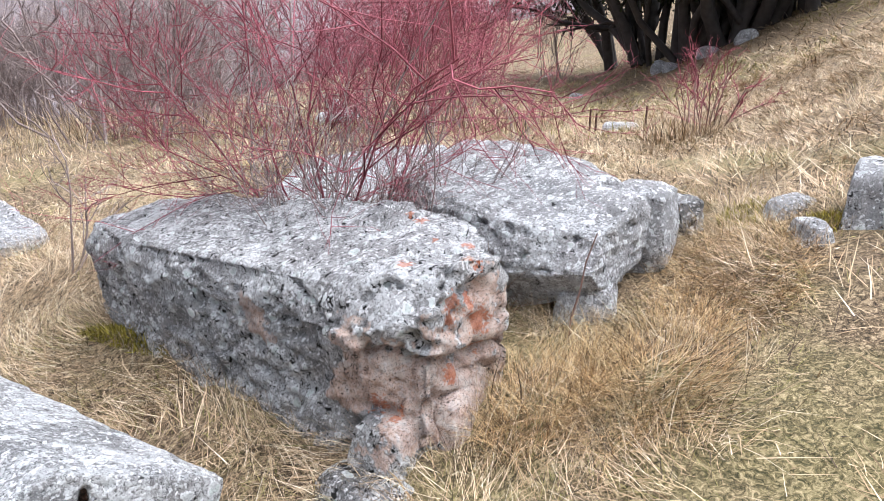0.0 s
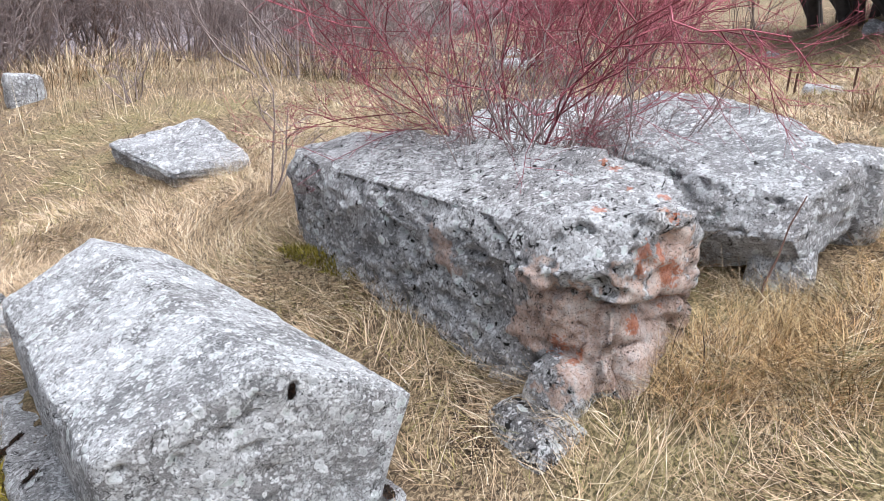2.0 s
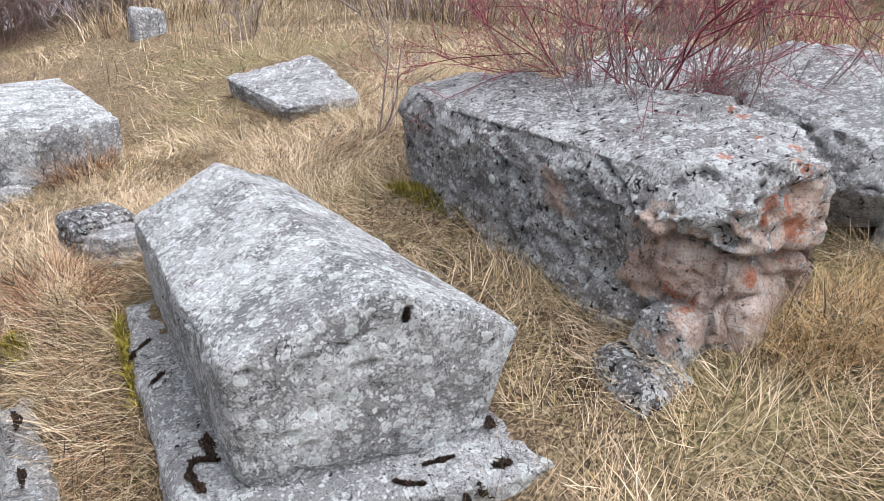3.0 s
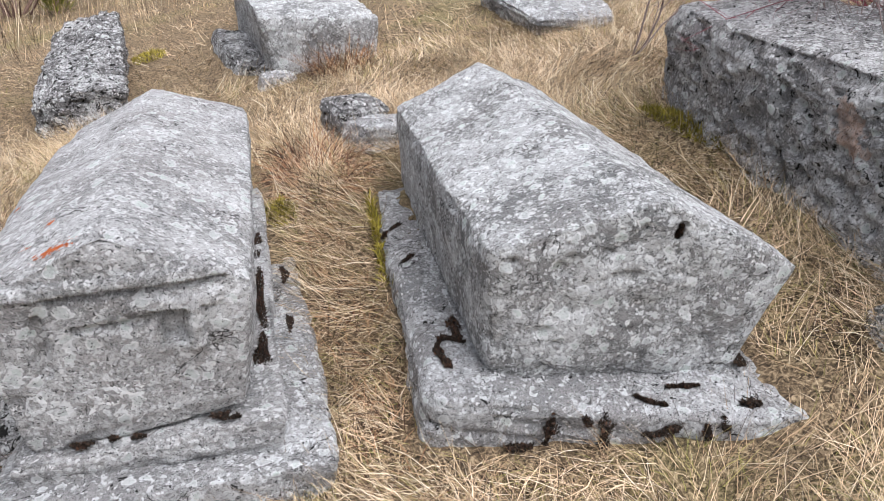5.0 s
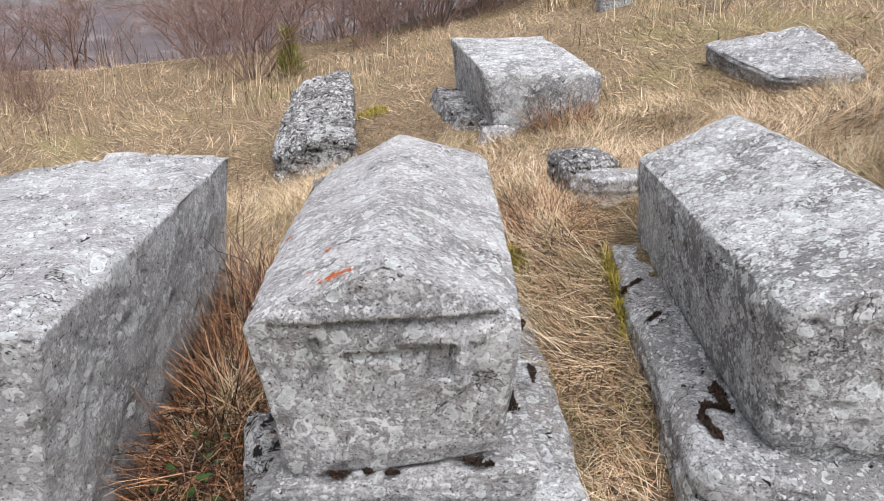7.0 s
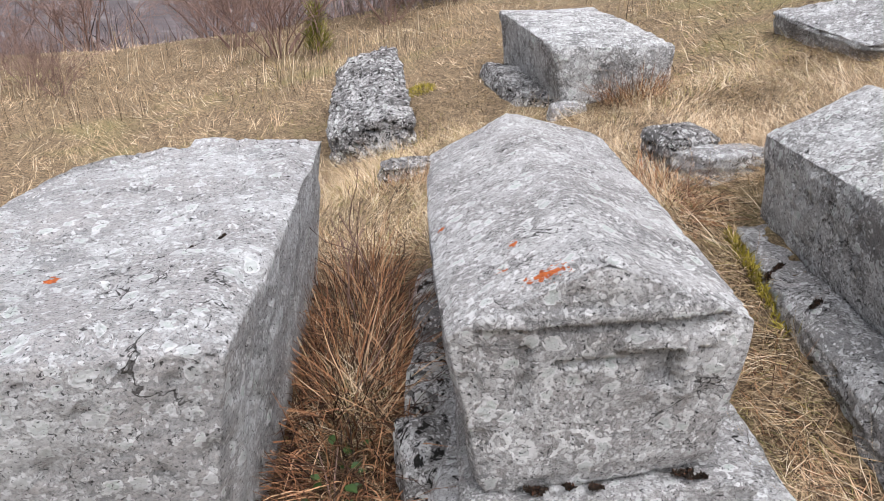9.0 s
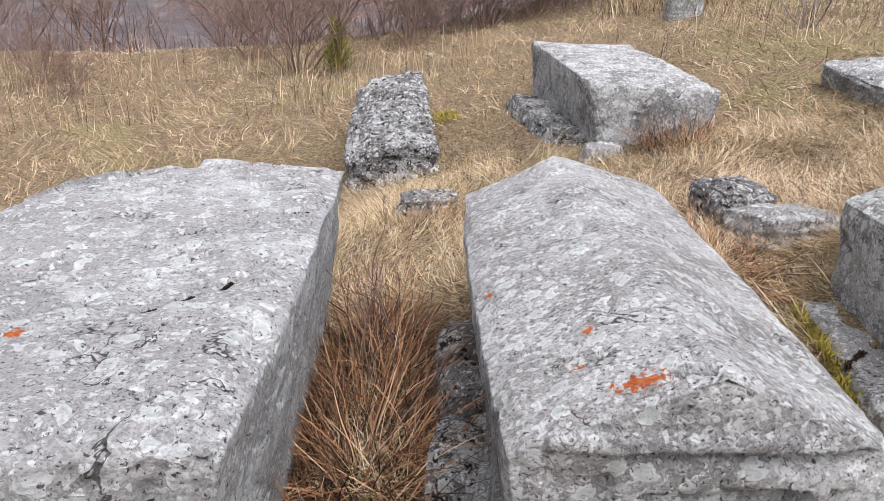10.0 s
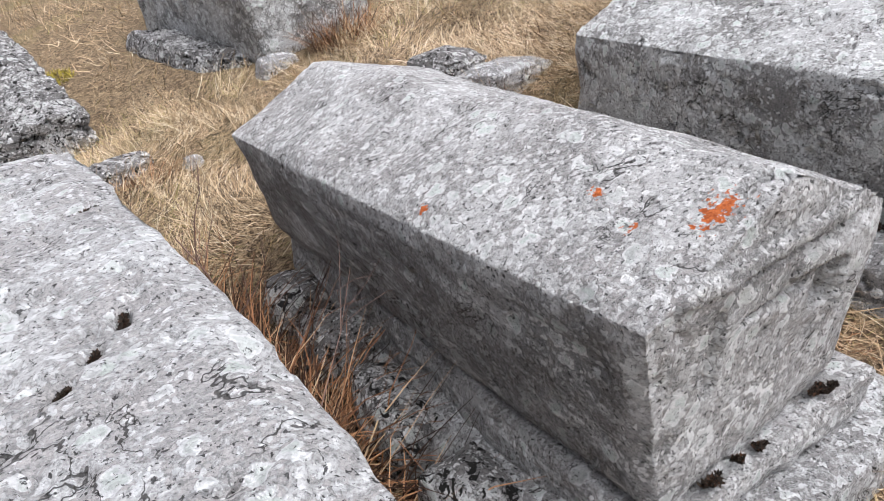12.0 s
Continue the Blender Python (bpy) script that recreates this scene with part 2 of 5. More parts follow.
def blade_material(name, stops, roughness=0.75):
    """Grass: the colour differs from blade to blade."""
    m, n, l, bsdf = material(name, roughness)
    isl = n.new("ShaderNodeNewGeometry").outputs["Random Per Island"]
    col = ramp(n, l, isl, stops)
    vec = n.new("ShaderNodeTexCoord").outputs["Object"]
    broad = noise_tex(n, l, vec, 1.3, 3.0, 0.6)
    clumps = noise_tex(n, l, vec, 7.0, 3.0, 0.6)
    shade = ramp(n, l, calc(n, l, "ADD", calc(n, l, "MULTIPLY", broad, 0.55), calc(n, l, "MULTIPLY", clumps, 0.45)), [(0.36, (0.60, 0.60, 0.52)), (0.5, (0.92, 0.89, 0.82)), (0.64, (1.14, 1.10, 1.06))])
    mix = n.new("ShaderNodeMix")
    mix.data_type, mix.blend_type = "RGBA", "MULTIPLY"
    mix.inputs[0].default_value = 1.0
    l.new(col, mix.inputs[6])
    l.new(shade, mix.inputs[7])
    l.new(mix.outputs[2], bsdf.inputs["Base Color"])
    return m


def bark_material(name, a, b, scale=30.0):
    m, n, l, bsdf = material(name, 0.8)
    vec = n.new("ShaderNodeTexCoord").outputs["Object"]
    isl = n.new("ShaderNodeNewGeometry").outputs["Random Per Island"]
    k = calc(n, l, "ADD", calc(n, l, "MULTIPLY", noise_tex(n, l, vec, scale, 3.0), 0.6), calc(n, l, "MULTIPLY", isl, 0.5))
    l.new(ramp(n, l, k, [(0.25, a), (0.8, b)]), bsdf.inputs["Base Color"])
    return m


# ---- mesh helpers ----
def mesh_from(name, verts, faces, mat, smooth=True):
    """A mesh from arrays; faces is one (n, 3) or (n, 4) array or a list of such."""
    me = bpy.data.meshes.new(name)
    groups = faces if isinstance(faces, list) else [faces]
    groups = [np.asarray(g, np.int32) for g in groups if len(g)]
    me.vertices.add(len(verts))
    me.vertices.foreach_set("co", np.ascontiguousarray(verts, np.float32).ravel())
    loops = np.concatenate([g.ravel() for g in groups])
    sizes = np.concatenate([np.full(len(g), g.shape[1], np.int32) for g in groups])
    me.loops.add(len(loops))
    me.loops.foreach_set("vertex_index", loops)
    me.polygons.add(len(sizes))
    me.polygons.foreach_set("loop_start", np.concatenate([[0], np.cumsum(sizes)[:-1]]).astype(np.int32))
    me.polygons.foreach_set("use_smooth", np.full(len(sizes), smooth))
    me.update(calc_edges=True)
    me.materials.append(mat)
    return me


def thing(name, at, label, category, group=""):
    ob = new(name)
    ob.location = at
    ob.empty_display_size = 0.1
    return tagged(ob, label, category, group)


def part(name, verts, faces, mat, parent, label="", smooth=True):
    """One mesh under a thing; verts are world places."""
    base = np.array(parent.location)
    ob = new(name, mesh_from(name, np.asarray(verts) - base, faces, mat, smooth))
    ob.parent = parent
    return tagged(ob, label)


def loft(sections):
    """A closed cage through rings of equal count, counter-clockwise seen from the first ring's outside."""
    k = len(sections[0])
    verts = [p for s in sections for p in s]
    faces = []
    for i in range(len(sections) - 1):
        for j in range(k):
            a, b = i * k + j, i * k + (j + 1) % k
            faces.append([a, b, b + k, a + k])
    faces.append(list(range(k - 1, -1, -1)))
    faces.append([(len(sections) - 1) * k + j for j in range(k)])
    return np.array(verts, float), faces


def rings(profiles, along):
    """Rings of (x, z) profiles set at the places of along (y), filled up so that no gap is much over 0.4 m."""
    out = []
    for (pa, ya), (pb, yb) in zip(zip(profiles, along), zip(profiles[1:], along[1:])):
        steps = max(1, round(abs(yb - ya) / 0.4))
        for i in range(steps):
            t = i / steps
            out.append([(xa + (xb - xa) * t, ya + (yb - ya) * t, za + (zb - za) * t) for (xa, za), (xb, zb) in zip(pa, pb)])
    out.append([(x, along[-1], z) for x, z in profiles[-1]])
    return out


def split(verts, faces):
    """Cuts each face into quads round its middle, keeping the shape."""
    edge_of, out = {}, []
    if isinstance(faces, list):
        verts = list(map(tuple, verts))
        base = [np.array(v) for v in verts]

        def mid(a, b):
            key = (min(a, b), max(a, b))
            if key not in edge_of:
                edge_of[key] = len(base)
                base.append((base[a] + base[b]) / 2)
            return edge_of[key]
        for f in faces:
            ms = [mid(f[i], f[(i + 1) % len(f)]) for i in range(len(f))]
            c = len(base)
            base.append(np.mean([base[i] for i in f], axis=0))
            for i in range(len(f)):
                out.append([f[i], ms[i], c, ms[i - 1]])
        return np.array(base), np.array(out)
    e = np.stack([faces, np.roll(faces, -1, 1)], 2).reshape(-1, 2)
    e.sort(axis=1)
    uniq, inv = np.unique(e, axis=0, return_inverse=True)
    inv = inv.reshape(-1, 4)
    n0, n1 = len(verts), len(verts) + len(uniq)
    verts = np.concatenate([verts, (verts[uniq[:, 0]] + verts[uniq[:, 1]]) / 2, verts[faces].mean(1)])
    m, c = n0 + inv, n1 + np.arange(len(faces))
    quads = [np.stack([faces[:, i], m[:, i], c, m[:, (i - 1) % 4]], 1) for i in range(4)]
    return verts, np.concatenate(quads)


def relax(verts, faces, times):
    e = np.stack([faces, np.roll(faces, -1, 1)], 2).reshape(-1, 2)
    e = np.unique(np.sort(e, axis=1), axis=0)
    for _ in range(times):
        acc, cnt = np.zeros_like(verts), np.zeros(len(verts))
        for a, b in ((0, 1), (1, 0)):
            np.add.at(acc, e[:, a], verts[e[:, b]])
            np.add.at(cnt, e[:, a], 1)
        verts = verts + 0.5 * (acc / cnt[:, None] - verts)
    return verts


def normals(verts, faces):
    d1, d2 = verts[faces[:, 2]] - verts[faces[:, 0]], verts[faces[:, 3]] - verts[faces[:, 1]]
    fn = np.cross(d1, d2)
    out = np.zeros_like(verts)
    for i in range(4):
        np.add.at(out, faces[:, i], fn)
    return out / np.maximum(np.linalg.norm(out, axis=1), 1e-12)[:, None]


def hew(cage, levels=5, round_at=3, rounds=2, big=0.012, mid=0.006, pits=0.006, seed=1.0, carve=None, bed=0.0):
    """A stone from a cage: cut finer, edges worn round, then lumps, grain, bedding and pits."""
    verts, faces = cage
    for i in range(levels):
        verts, faces = split(verts, faces)
        if i + 1 == round_at:
            verts = relax(verts, faces, rounds)
    nrm = normals(verts, faces)
    if (nrm * (verts - verts.mean(0))).sum() < 0:
        nrm, faces = -nrm, faces[:, ::-1]
    d = big * fbm(verts * 3.1, 3, seed) + mid * fbm(verts * 13, 3, seed + 2)
    holes = fbm(verts * 24, 2, seed + 5)
    d = d - pits * np.clip(holes - 0.45, 0, 0.5) * 4
    if bed:
        layer = fbm(verts * np.array([3, 3, 42.0]), 3, seed + 9)
        d = d + bed * layer
    if carve is not None:
        d = d + carve(verts, nrm)
    return verts + nrm * d[:, None], faces


def boulder(centre, size, turn=0.0, levels=4, seed=1.0, rough=0.14, bed=0.0, flat=0.75):
    """A low rounded block of rock sunk a little into the ground."""
    sx, sy, sz = size
    c, s = math.cos(radians(turn)), math.sin(radians(turn))
    low, high = [], []
    rnd = np.random.default_rng(int(seed * 100) + 5)
    for ux, uy in ((-1, -1), (1, -1), (1, 1), (-1, 1)):
        for ring, k, z in ((low, 1.0, -0.08 - 0.15 * sz), (high, flat, sz)):
            jx, jy, jz = rnd.uniform(-0.18, 0.18, 3)
            x, y = ux * sx / 2 * (k + jx), uy * sy / 2 * (k + jy)
            ring.append((centre[0] + c * x - s * y, centre[1] + s * x + c * y, centre[2] + z * (1 + (jz if ring is high else 0))))
    return hew(loft([low, high]), levels, 2, 3, min(size) * rough, min(size) * rough * 0.4, 0.005, seed, None, bed)


def tubes(lines, sides):
    """Tapered tubes along lines; each is (points (k, 3), radii (k)). One quad sheet a tube."""
    vs, fs, at = [], [], 0
    by_len = {}
    for pts, rad in lines:
        by_len.setdefault(len(pts), []).append((pts, rad))
    for k, group in by_len.items():
        P = np.array([g[0] for g in group])
        R = np.array([g[1] for g in group])
        T = np.gradient(P, axis=1)
        T /= np.maximum(np.linalg.norm(T, axis=2, keepdims=True), 1e-9)
        ref = np.where(np.abs(T[..., 2:3]) > 0.9, np.array([1.0, 0, 0]), np.array([0, 0, 1.0]))
        U = np.cross(T, ref)
        U /= np.maximum(np.linalg.norm(U, axis=2, keepdims=True), 1e-9)
        Wv = np.cross(T, U)
        ang = np.arange(sides) * 2 * np.pi / sides
        ring = P[:, :, None, :] + R[:, :, None, None] * (np.cos(ang)[None, None, :, None] * U[:, :, None, :] + np.sin(ang)[None, None, :, None] * Wv[:, :, None, :])
        m = len(group)
        idx = at + np.arange(m * k * sides).reshape(m, k, sides)
        nxt = np.roll(idx, -1, 2)
        fs.append(np.stack([idx[:, :-1], nxt[:, :-1], nxt[:, 1:], idx[:, 1:]], -1).reshape(-1, 4))
        vs.append(ring.reshape(-1, 3))
        at += m * k * sides
    return np.concatenate(vs), np.concatenate(fs)


def blades(x, y, z, length, width, lean, heading, curl, rnd, segs=3):
    """Grass blades as bent tapered strips rooted at x, y, z. lean: 0 upright, 1 flat."""
    n = len(x)
    t = np.linspace(0, 1, segs + 1)
    a = (lean[:, None] * 1.35 + curl[:, None] * t[None, :]) 
    a = np.clip(a, 0, 1.75)
    ds = length[:, None] / segs
    hx, hz = np.sin(a) * ds, np.cos(a) * ds
    side = heading[:, None] + np.cumsum(rnd.normal(0, 0.22, (n, segs + 1)), 1)
    px = x[:, None] + np.concatenate([np.zeros((n, 1)), np.cumsum((hx * np.cos(side))[:, 1:], 1)], 1)
    py = y[:, None] + np.concatenate([np.zeros((n, 1)), np.cumsum((hx * np.sin(side))[:, 1:], 1)], 1)
    pz = z[:, None] + np.concatenate([np.zeros((n, 1)), np.cumsum(hz[:, 1:], 1)], 1)
    w = width[:, None] * (1 - t[None, :] ** 2 * 0.9) / 2
    tilt = rnd.uniform(-0.8, 0.8, (n, 1))
    ox, oy, oz = -np.sin(side) * w * np.cos(tilt), np.cos(side) * w * np.cos(tilt), w * np.sin(tilt)
    L = np.stack([px - ox, py - oy, pz - oz], -1)
    Rr = np.stack([px + ox, py + oy, pz + oz], -1)
    v = np.stack([L, Rr], 2).reshape(-1, 3)
    i = np.arange(n)[:, None] * (2 * (segs + 1)) + 2 * np.arange(segs)[None, :]
    f = np.stack([i, i + 1, i + 3, i + 2], -1).reshape(-1, 4)
    return v, f


# ---- materials ----
gable_spots = [((-0.001, 0.105, 0.825), 0.042), ((0.03, 0.10, 0.842), 0.032), ((-0.035, 0.10, 0.815), 0.032), ((-0.041, 0.308, 0.785), 0.020), ((-0.081, 0.203, 0.777), 0.020),
               ((-0.189, 0.611, 0.681), 0.016), ((0.071, 0.558, 0.833), 0.018)]
A_AT, B_AT, C_AT, D_AT, E_AT = (0.12, 0.0, 0.14), (1.35, 0.0, 0.3), (-1.15, 0.2, -0.2), (2.55, 0.5, 0.5), (3.4, 0.0, 0.7)
off = lambda places, at: [(tuple(np.array(p) - np.array(at)), r) for p, r in places]
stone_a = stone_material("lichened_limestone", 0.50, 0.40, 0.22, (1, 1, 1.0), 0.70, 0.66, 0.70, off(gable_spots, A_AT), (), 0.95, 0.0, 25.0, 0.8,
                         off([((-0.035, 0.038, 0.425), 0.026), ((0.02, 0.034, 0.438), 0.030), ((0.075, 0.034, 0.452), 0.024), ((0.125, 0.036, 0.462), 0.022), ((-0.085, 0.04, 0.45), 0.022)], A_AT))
stone_b = stone_material("grey_limestone", 0.44, 0.32, 0.17, (0.99, 1, 1.0), 0.74, 0.66, 0.70, beds=20.0)
stone_c = stone_material("pale_limestone", 0.52, 0.46, 0.34, (0.99, 1, 1.01), 0.67, 0.60, 0.735, off([((-1.08, 0.33, 0.70), 0.022)], C_AT), (), 0.85, beds=-20.0, clump=1.3)
stone_d = stone_material("broken_limestone", 0.44, 0.34, 0.17, (1, 1, 1.0), 0.72, 0.52, 0.60,
                         off([((2.587, -0.302, 1.177), 0.035), ((2.50, -0.384, 1.15), 0.03), ((2.678, -0.043, 1.201), 0.035), ((2.70, 0.02, 1.21), 0.025), ((2.562, -0.188, 1.181), 0.02), ((2.348, -0.246, 1.166), 0.03), ((2.36, -0.40, 1.08), 0.045), ((2.44, -0.394, 1.06), 0.055), ((2.34, -0.405, 1.03), 0.035),
                              ((2.50, -0.40, 0.98), 0.06), ((2.235, -0.225, 0.77), 0.045), ((2.22, -0.30, 0.76), 0.035), ((2.40, -0.375, 0.84), 0.045), ((2.53, -0.38, 0.88), 0.04)], D_AT),
                         off([((2.30, -0.36, 0.82), 0.30), ((2.50, -0.38, 0.82), 0.30), ((2.20, -0.22, 0.86), 0.20), ((2.56, -0.36, 0.98), 0.20), ((2.20, 0.30, 0.92), 0.12)], D_AT), rust=0.62)
stone_e = stone_material("rough_limestone", 0.46, 0.35, 0.18, (0.99, 1, 1.01), 0.70, 0.50, 0.64)
stone_far = stone_material("field_limestone", 0.45, 0.34, 0.18, (0.99, 1, 1.01), 0.70, 0.52, 0.62)
stone_pitted = stone_material("pitted_dark_limestone", 0.34, 0.20, 0.10, (1, 1, 1), 0.68, 0.48, 0.565)

straw = blade_material("dry_straw", [(0.0, (0.035, 0.024, 0.017)), (0.22, (0.09, 0.062, 0.042)), (0.38, (0.31, 0.215, 0.13)), (0.6, (0.55, 0.405, 0.265)), (0.85, (0.73, 0.595, 0.43)), (1.0, (0.85, 0.77, 0.63))])
golden = blade_material("golden_grass", [(0.0, (0.05, 0.03, 0.015)), (0.25, (0.20, 0.12, 0.055)), (0.6, (0.50, 0.33, 0.165)), (1.0, (0.72, 0.56, 0.34))])
russet = blade_material("russet_sedge", [(0.0, (0.02, 0.009, 0.006)), (0.35, (0.08, 0.04, 0.024)), (0.70, (0.30, 0.145, 0.075)), (0.88, (0.48, 0.27, 0.15)), (1.0, (0.60, 0.45, 0.31))])
green = blade_material("young_grass", [(0.0, (0.13, 0.135, 0.04)), (0.5, (0.25, 0.24, 0.075)), (1.0, (0.42, 0.37, 0.15))])
moss_mat = blade_material("yellow_moss", [(0.0, (0.08, 0.065, 0.012)), (0.5, (0.24, 0.20, 0.03)), (1.0, (0.42, 0.36, 0.06))])

soil, sn, sl, sb = material("matted_turf", 0.95)
svec = sn.new("ShaderNodeTexCoord").outputs["Object"]
fine = noise_tex(sn, sl, svec, 46, 5.0, 0.7, 1.5)
turf = ramp(sn, sl, fine, [(0.36, (0.022, 0.016, 0.010)), (0.5, (0.15, 0.105, 0.062)), (0.66, (0.46, 0.35, 0.22))])
patch = noise_tex(sn, sl, svec, 0.55, 5.0, 0.6)
turf = blend(sn, sl, calc(sn, sl, "MULTIPLY", step(sn, sl, patch, 0.52, 0.68), 0.3), turf, blend(sn, sl, step(sn, sl, fine, 0.35, 0.6), (0.09, 0.10, 0.03), (0.30, 0.29, 0.10)))
sep = sn.new("ShaderNodeSeparateXYZ")
sl.new(svec, sep.inputs[0])
northing = calc(sn, sl, "SUBTRACT", sep.outputs["Y"], calc(sn, sl, "MULTIPLY", sep.outputs["X"], 0.35))
northing = calc(sn, sl, "ADD", northing, calc(sn, sl, "MULTIPLY", noise_tex(sn, sl, svec, 0.25, 3.0), 6.0))
scrub_n = noise_tex(sn, sl, svec, 0.45, 8.0, 0.72)
scrub = ramp(sn, sl, scrub_n, [(0.3, (0.07, 0.06, 0.062)), (0.5, (0.15, 0.125, 0.13)), (0.62, (0.22, 0.185, 0.185)), (0.75, (0.38, 0.36, 0.36))])
scrub = blend(sn, sl, step(sn, sl, sep.outputs["X"], -4.0, 14.0), ramp(sn, sl, scrub_n, [(0.3, (0.05, 0.045, 0.048)), (0.55, (0.11, 0.092, 0.095)), (0.72, (0.24, 0.225, 0.225))]), scrub)
turf = blend(sn, sl, step(sn, sl, northing, 18.5, 24.0), turf, scrub)
sl.new(turf, sb.inputs["Base Color"])
sbump = sn.new("ShaderNodeBump")
sbump.inputs["Strength"].default_value, sbump.inputs["Distance"].default_value = 0.9, 0.02
sl.new(fine, sbump.inputs["Height"])
sl.new(sbump.outputs[0], sb.inputs["Normal"])

red_bark = bark_material("red_twig_bark", (0.10, 0.020, 0.028), (0.38, 0.11, 0.135))
grey_bark = bark_material("grey_twig_bark", (0.10, 0.075, 0.072), (0.36, 0.29, 0.27))
brown_bark = bark_material("brown_twig_bark", (0.09, 0.055, 0.045), (0.31, 0.205, 0.17))
dark_bark = bark_material("dark_trunk_bark", (0.018, 0.016, 0.015), (0.075, 0.065, 0.06), 6.0)
needle = blade_material("dark_needles", [(0.0, (0.008, 0.012, 0.006)), (1.0, (0.035, 0.045, 0.018))])
fresh_needle = blade_material("bright_needles", [(0.0, (0.10, 0.12, 0.02)), (1.0, (0.36, 0.34, 0.07))])
rust_metal = bark_material("rusty_iron", (0.03, 0.015, 0.012), (0.10, 0.05, 0.035))

# ---- the ground, one sheet to the horizon ----
def graded(low, high, fine_step, far, growth=1.16):
    mid = list(np.arange(low, high + 1e-6, fine_step))
    a, s = low, fine_step
    left = []
    while a > -far:
        s *= growth
        a -= s
        left.append(a)
    b, s = high, fine_step
    right = []
    while b < far:
        s *= growth
        b += s
        right.append(b)
    return np.array(left[::-1] + mid + right)


gx, gy = graded(-4.0, 6.0, 0.06, 420), graded(-2.5, 9.0, 0.06, 420)
GX, GY = np.meshgrid(gx, gy)
gv = np.stack([GX.ravel(), GY.ravel(), ground_z(GX.ravel(), GY.ravel())], 1)
gi = np.arange(len(gx) * len(gy)).reshape(len(gy), len(gx))
gf = np.stack([gi[:-1, :-1], gi[:-1, 1:], gi[1:, 1:], gi[1:, :-1]], -1).reshape(-1, 4)
ground = new("ground", mesh_from("ground", gv, gf, soil))
tagged(ground, "hillside turf of matted dry winter grass", "ground", kind="structure")

# ---- tombstones ----
def carve_front(v, nrm):
    """Shallow carving on the front of the gabled tomb: a cornice band and a framed niche."""
    face = (v[:, 1] < 0.12) & (nrm[:, 1] < -0.6)
    x, z = v[:, 0], v[:, 2]
    zz = z - 0.055 * (x - 0.1)
    inside = lambda a, b, c, d: (x > a) & (x < b) & (zz > c) & (zz < d)
    d = np.zeros(len(v))
    d[inside(-0.14, 0.36, 0.735, 0.765)] = 0.009
    d[inside(-0.02, 0.33, 0.715, 0.735)] = -0.007
    d[inside(0.14, 0.335, 0.668, 0.700)] = 0.007
    d[inside(0.205, 0.262, 0.575, 0.668)] = -0.022
    d[inside(0.272, 0.298, 0.555, 0.672)] = 0.009
    d[inside(-0.06, -0.03, 0.53, 0.69)] = -0.009
    d[inside(0.02, 0.18, 0.630, 0.650)] = -0.008
    return np.where(face, 1.6 * d, 0) + slots(v, nrm, [((0.055, 0.10, 0.85), (1, 0, 0.1), 0.05, 0.008, 0.04), ((0.10, 0.085, 0.85), (1, -0.3, 0), 0.03, 0.008, 0.04)])


def slots(v, nrm, marks):
    """Narrow dark clefts that follow the surface: (place, way, half length, half width, depth)."""
    d = np.zeros(len(v))
    for place, way, long_, wide, deep in marks:
        way = np.array(way, float) / np.linalg.norm(way)
        r = v - np.array(place)
        r = r - 0.75 * (r * nrm).sum(1)[:, None] * nrm
        t = r @ way
        side = np.linalg.norm(r - t[:, None] * way, axis=1)
        d -= deep * np.exp(-(t / long_) ** 4 - (side / wide) ** 2)
    return d


def weathered(seed, count, low, high, size=(0.015, 0.03), deep=0.02):
    """Random bedding clefts within a box, running with the stone's grain."""
    rnd = np.random.default_rng(seed)
    return [(rnd.uniform(low, high), (rnd.normal(1, 0.3), rnd.normal(0.6, 0.4), rnd.normal(0, 0.15)), rnd.uniform(*size), rnd.uniform(0.006, 0.011), 1.7 * deep * rnd.uniform(0.5, 1.2)) for _ in range(count)]


b_marks = [((1.417, -0.11, 0.84), (0.25, 0, 1), 0.025, 0.010, 0.05), ((1.022, 0.296, 0.80), (0.8, 0.4, 0.3), 0.04, 0.008, 0.03), ((1.30, -0.08, 0.80), (1, 0, 0.4), 0.025, 0.006, 0.02),
           ((1.25, -0.07, 0.78), (1, 0, -0.2), 0.02, 0.006, 0.02)] + weathered(5, 26, (1.0, 0.0, 0.72), (1.7, 1.5, 0.92)) + weathered(6, 14, (0.95, 0.0, 0.4), (1.05, 1.4, 0.75))
c_marks = [((-0.763, 0.585, 0.695), (0.3, 1, 0), 0.03, 0.011, 0.06), ((-0.822, 0.505, 0.70), (0.5, 1, 0), 0.022, 0.010, 0.06), ((-0.876, 0.438, 0.705), (0.8, 0.8, 0), 0.022, 0.010, 0.06), ((-0.96, 0.93, 0.645), (1, 0.3, 0), 0.03, 0.010, 0.05),
           ((-0.72, 1.15, 0.64), (1, 0.35, 0), 0.06, 0.007, 0.04), ((-1.2, 0.62, 0.67), (1, 0.4, 0), 0.03, 0.012, 0.05)] + weathered(7, 46, (-1.5, 0.15, 0.60), (-0.65, 1.7, 0.72))
tomb_a = thing("gabled_tombstone", A_AT, "grey gabled limestone tombstone with worn carving on a stepped base", "tombstone", "gabled tombstones")
prof_f = [(-0.13, 0.28), (0.39, 0.36), (0.425, 0.735), (0.11, 0.875), (-0.215, 0.715)]
prof_m = [(-0.135, 0.23), (0.40, 0.31), (0.455, 0.68), (0.105, 0.80), (-0.235, 0.635)]
prof_b = [(-0.10, 0.16), (0.41, 0.24), (0.46, 0.61), (0.095, 0.70), (-0.215, 0.53)]
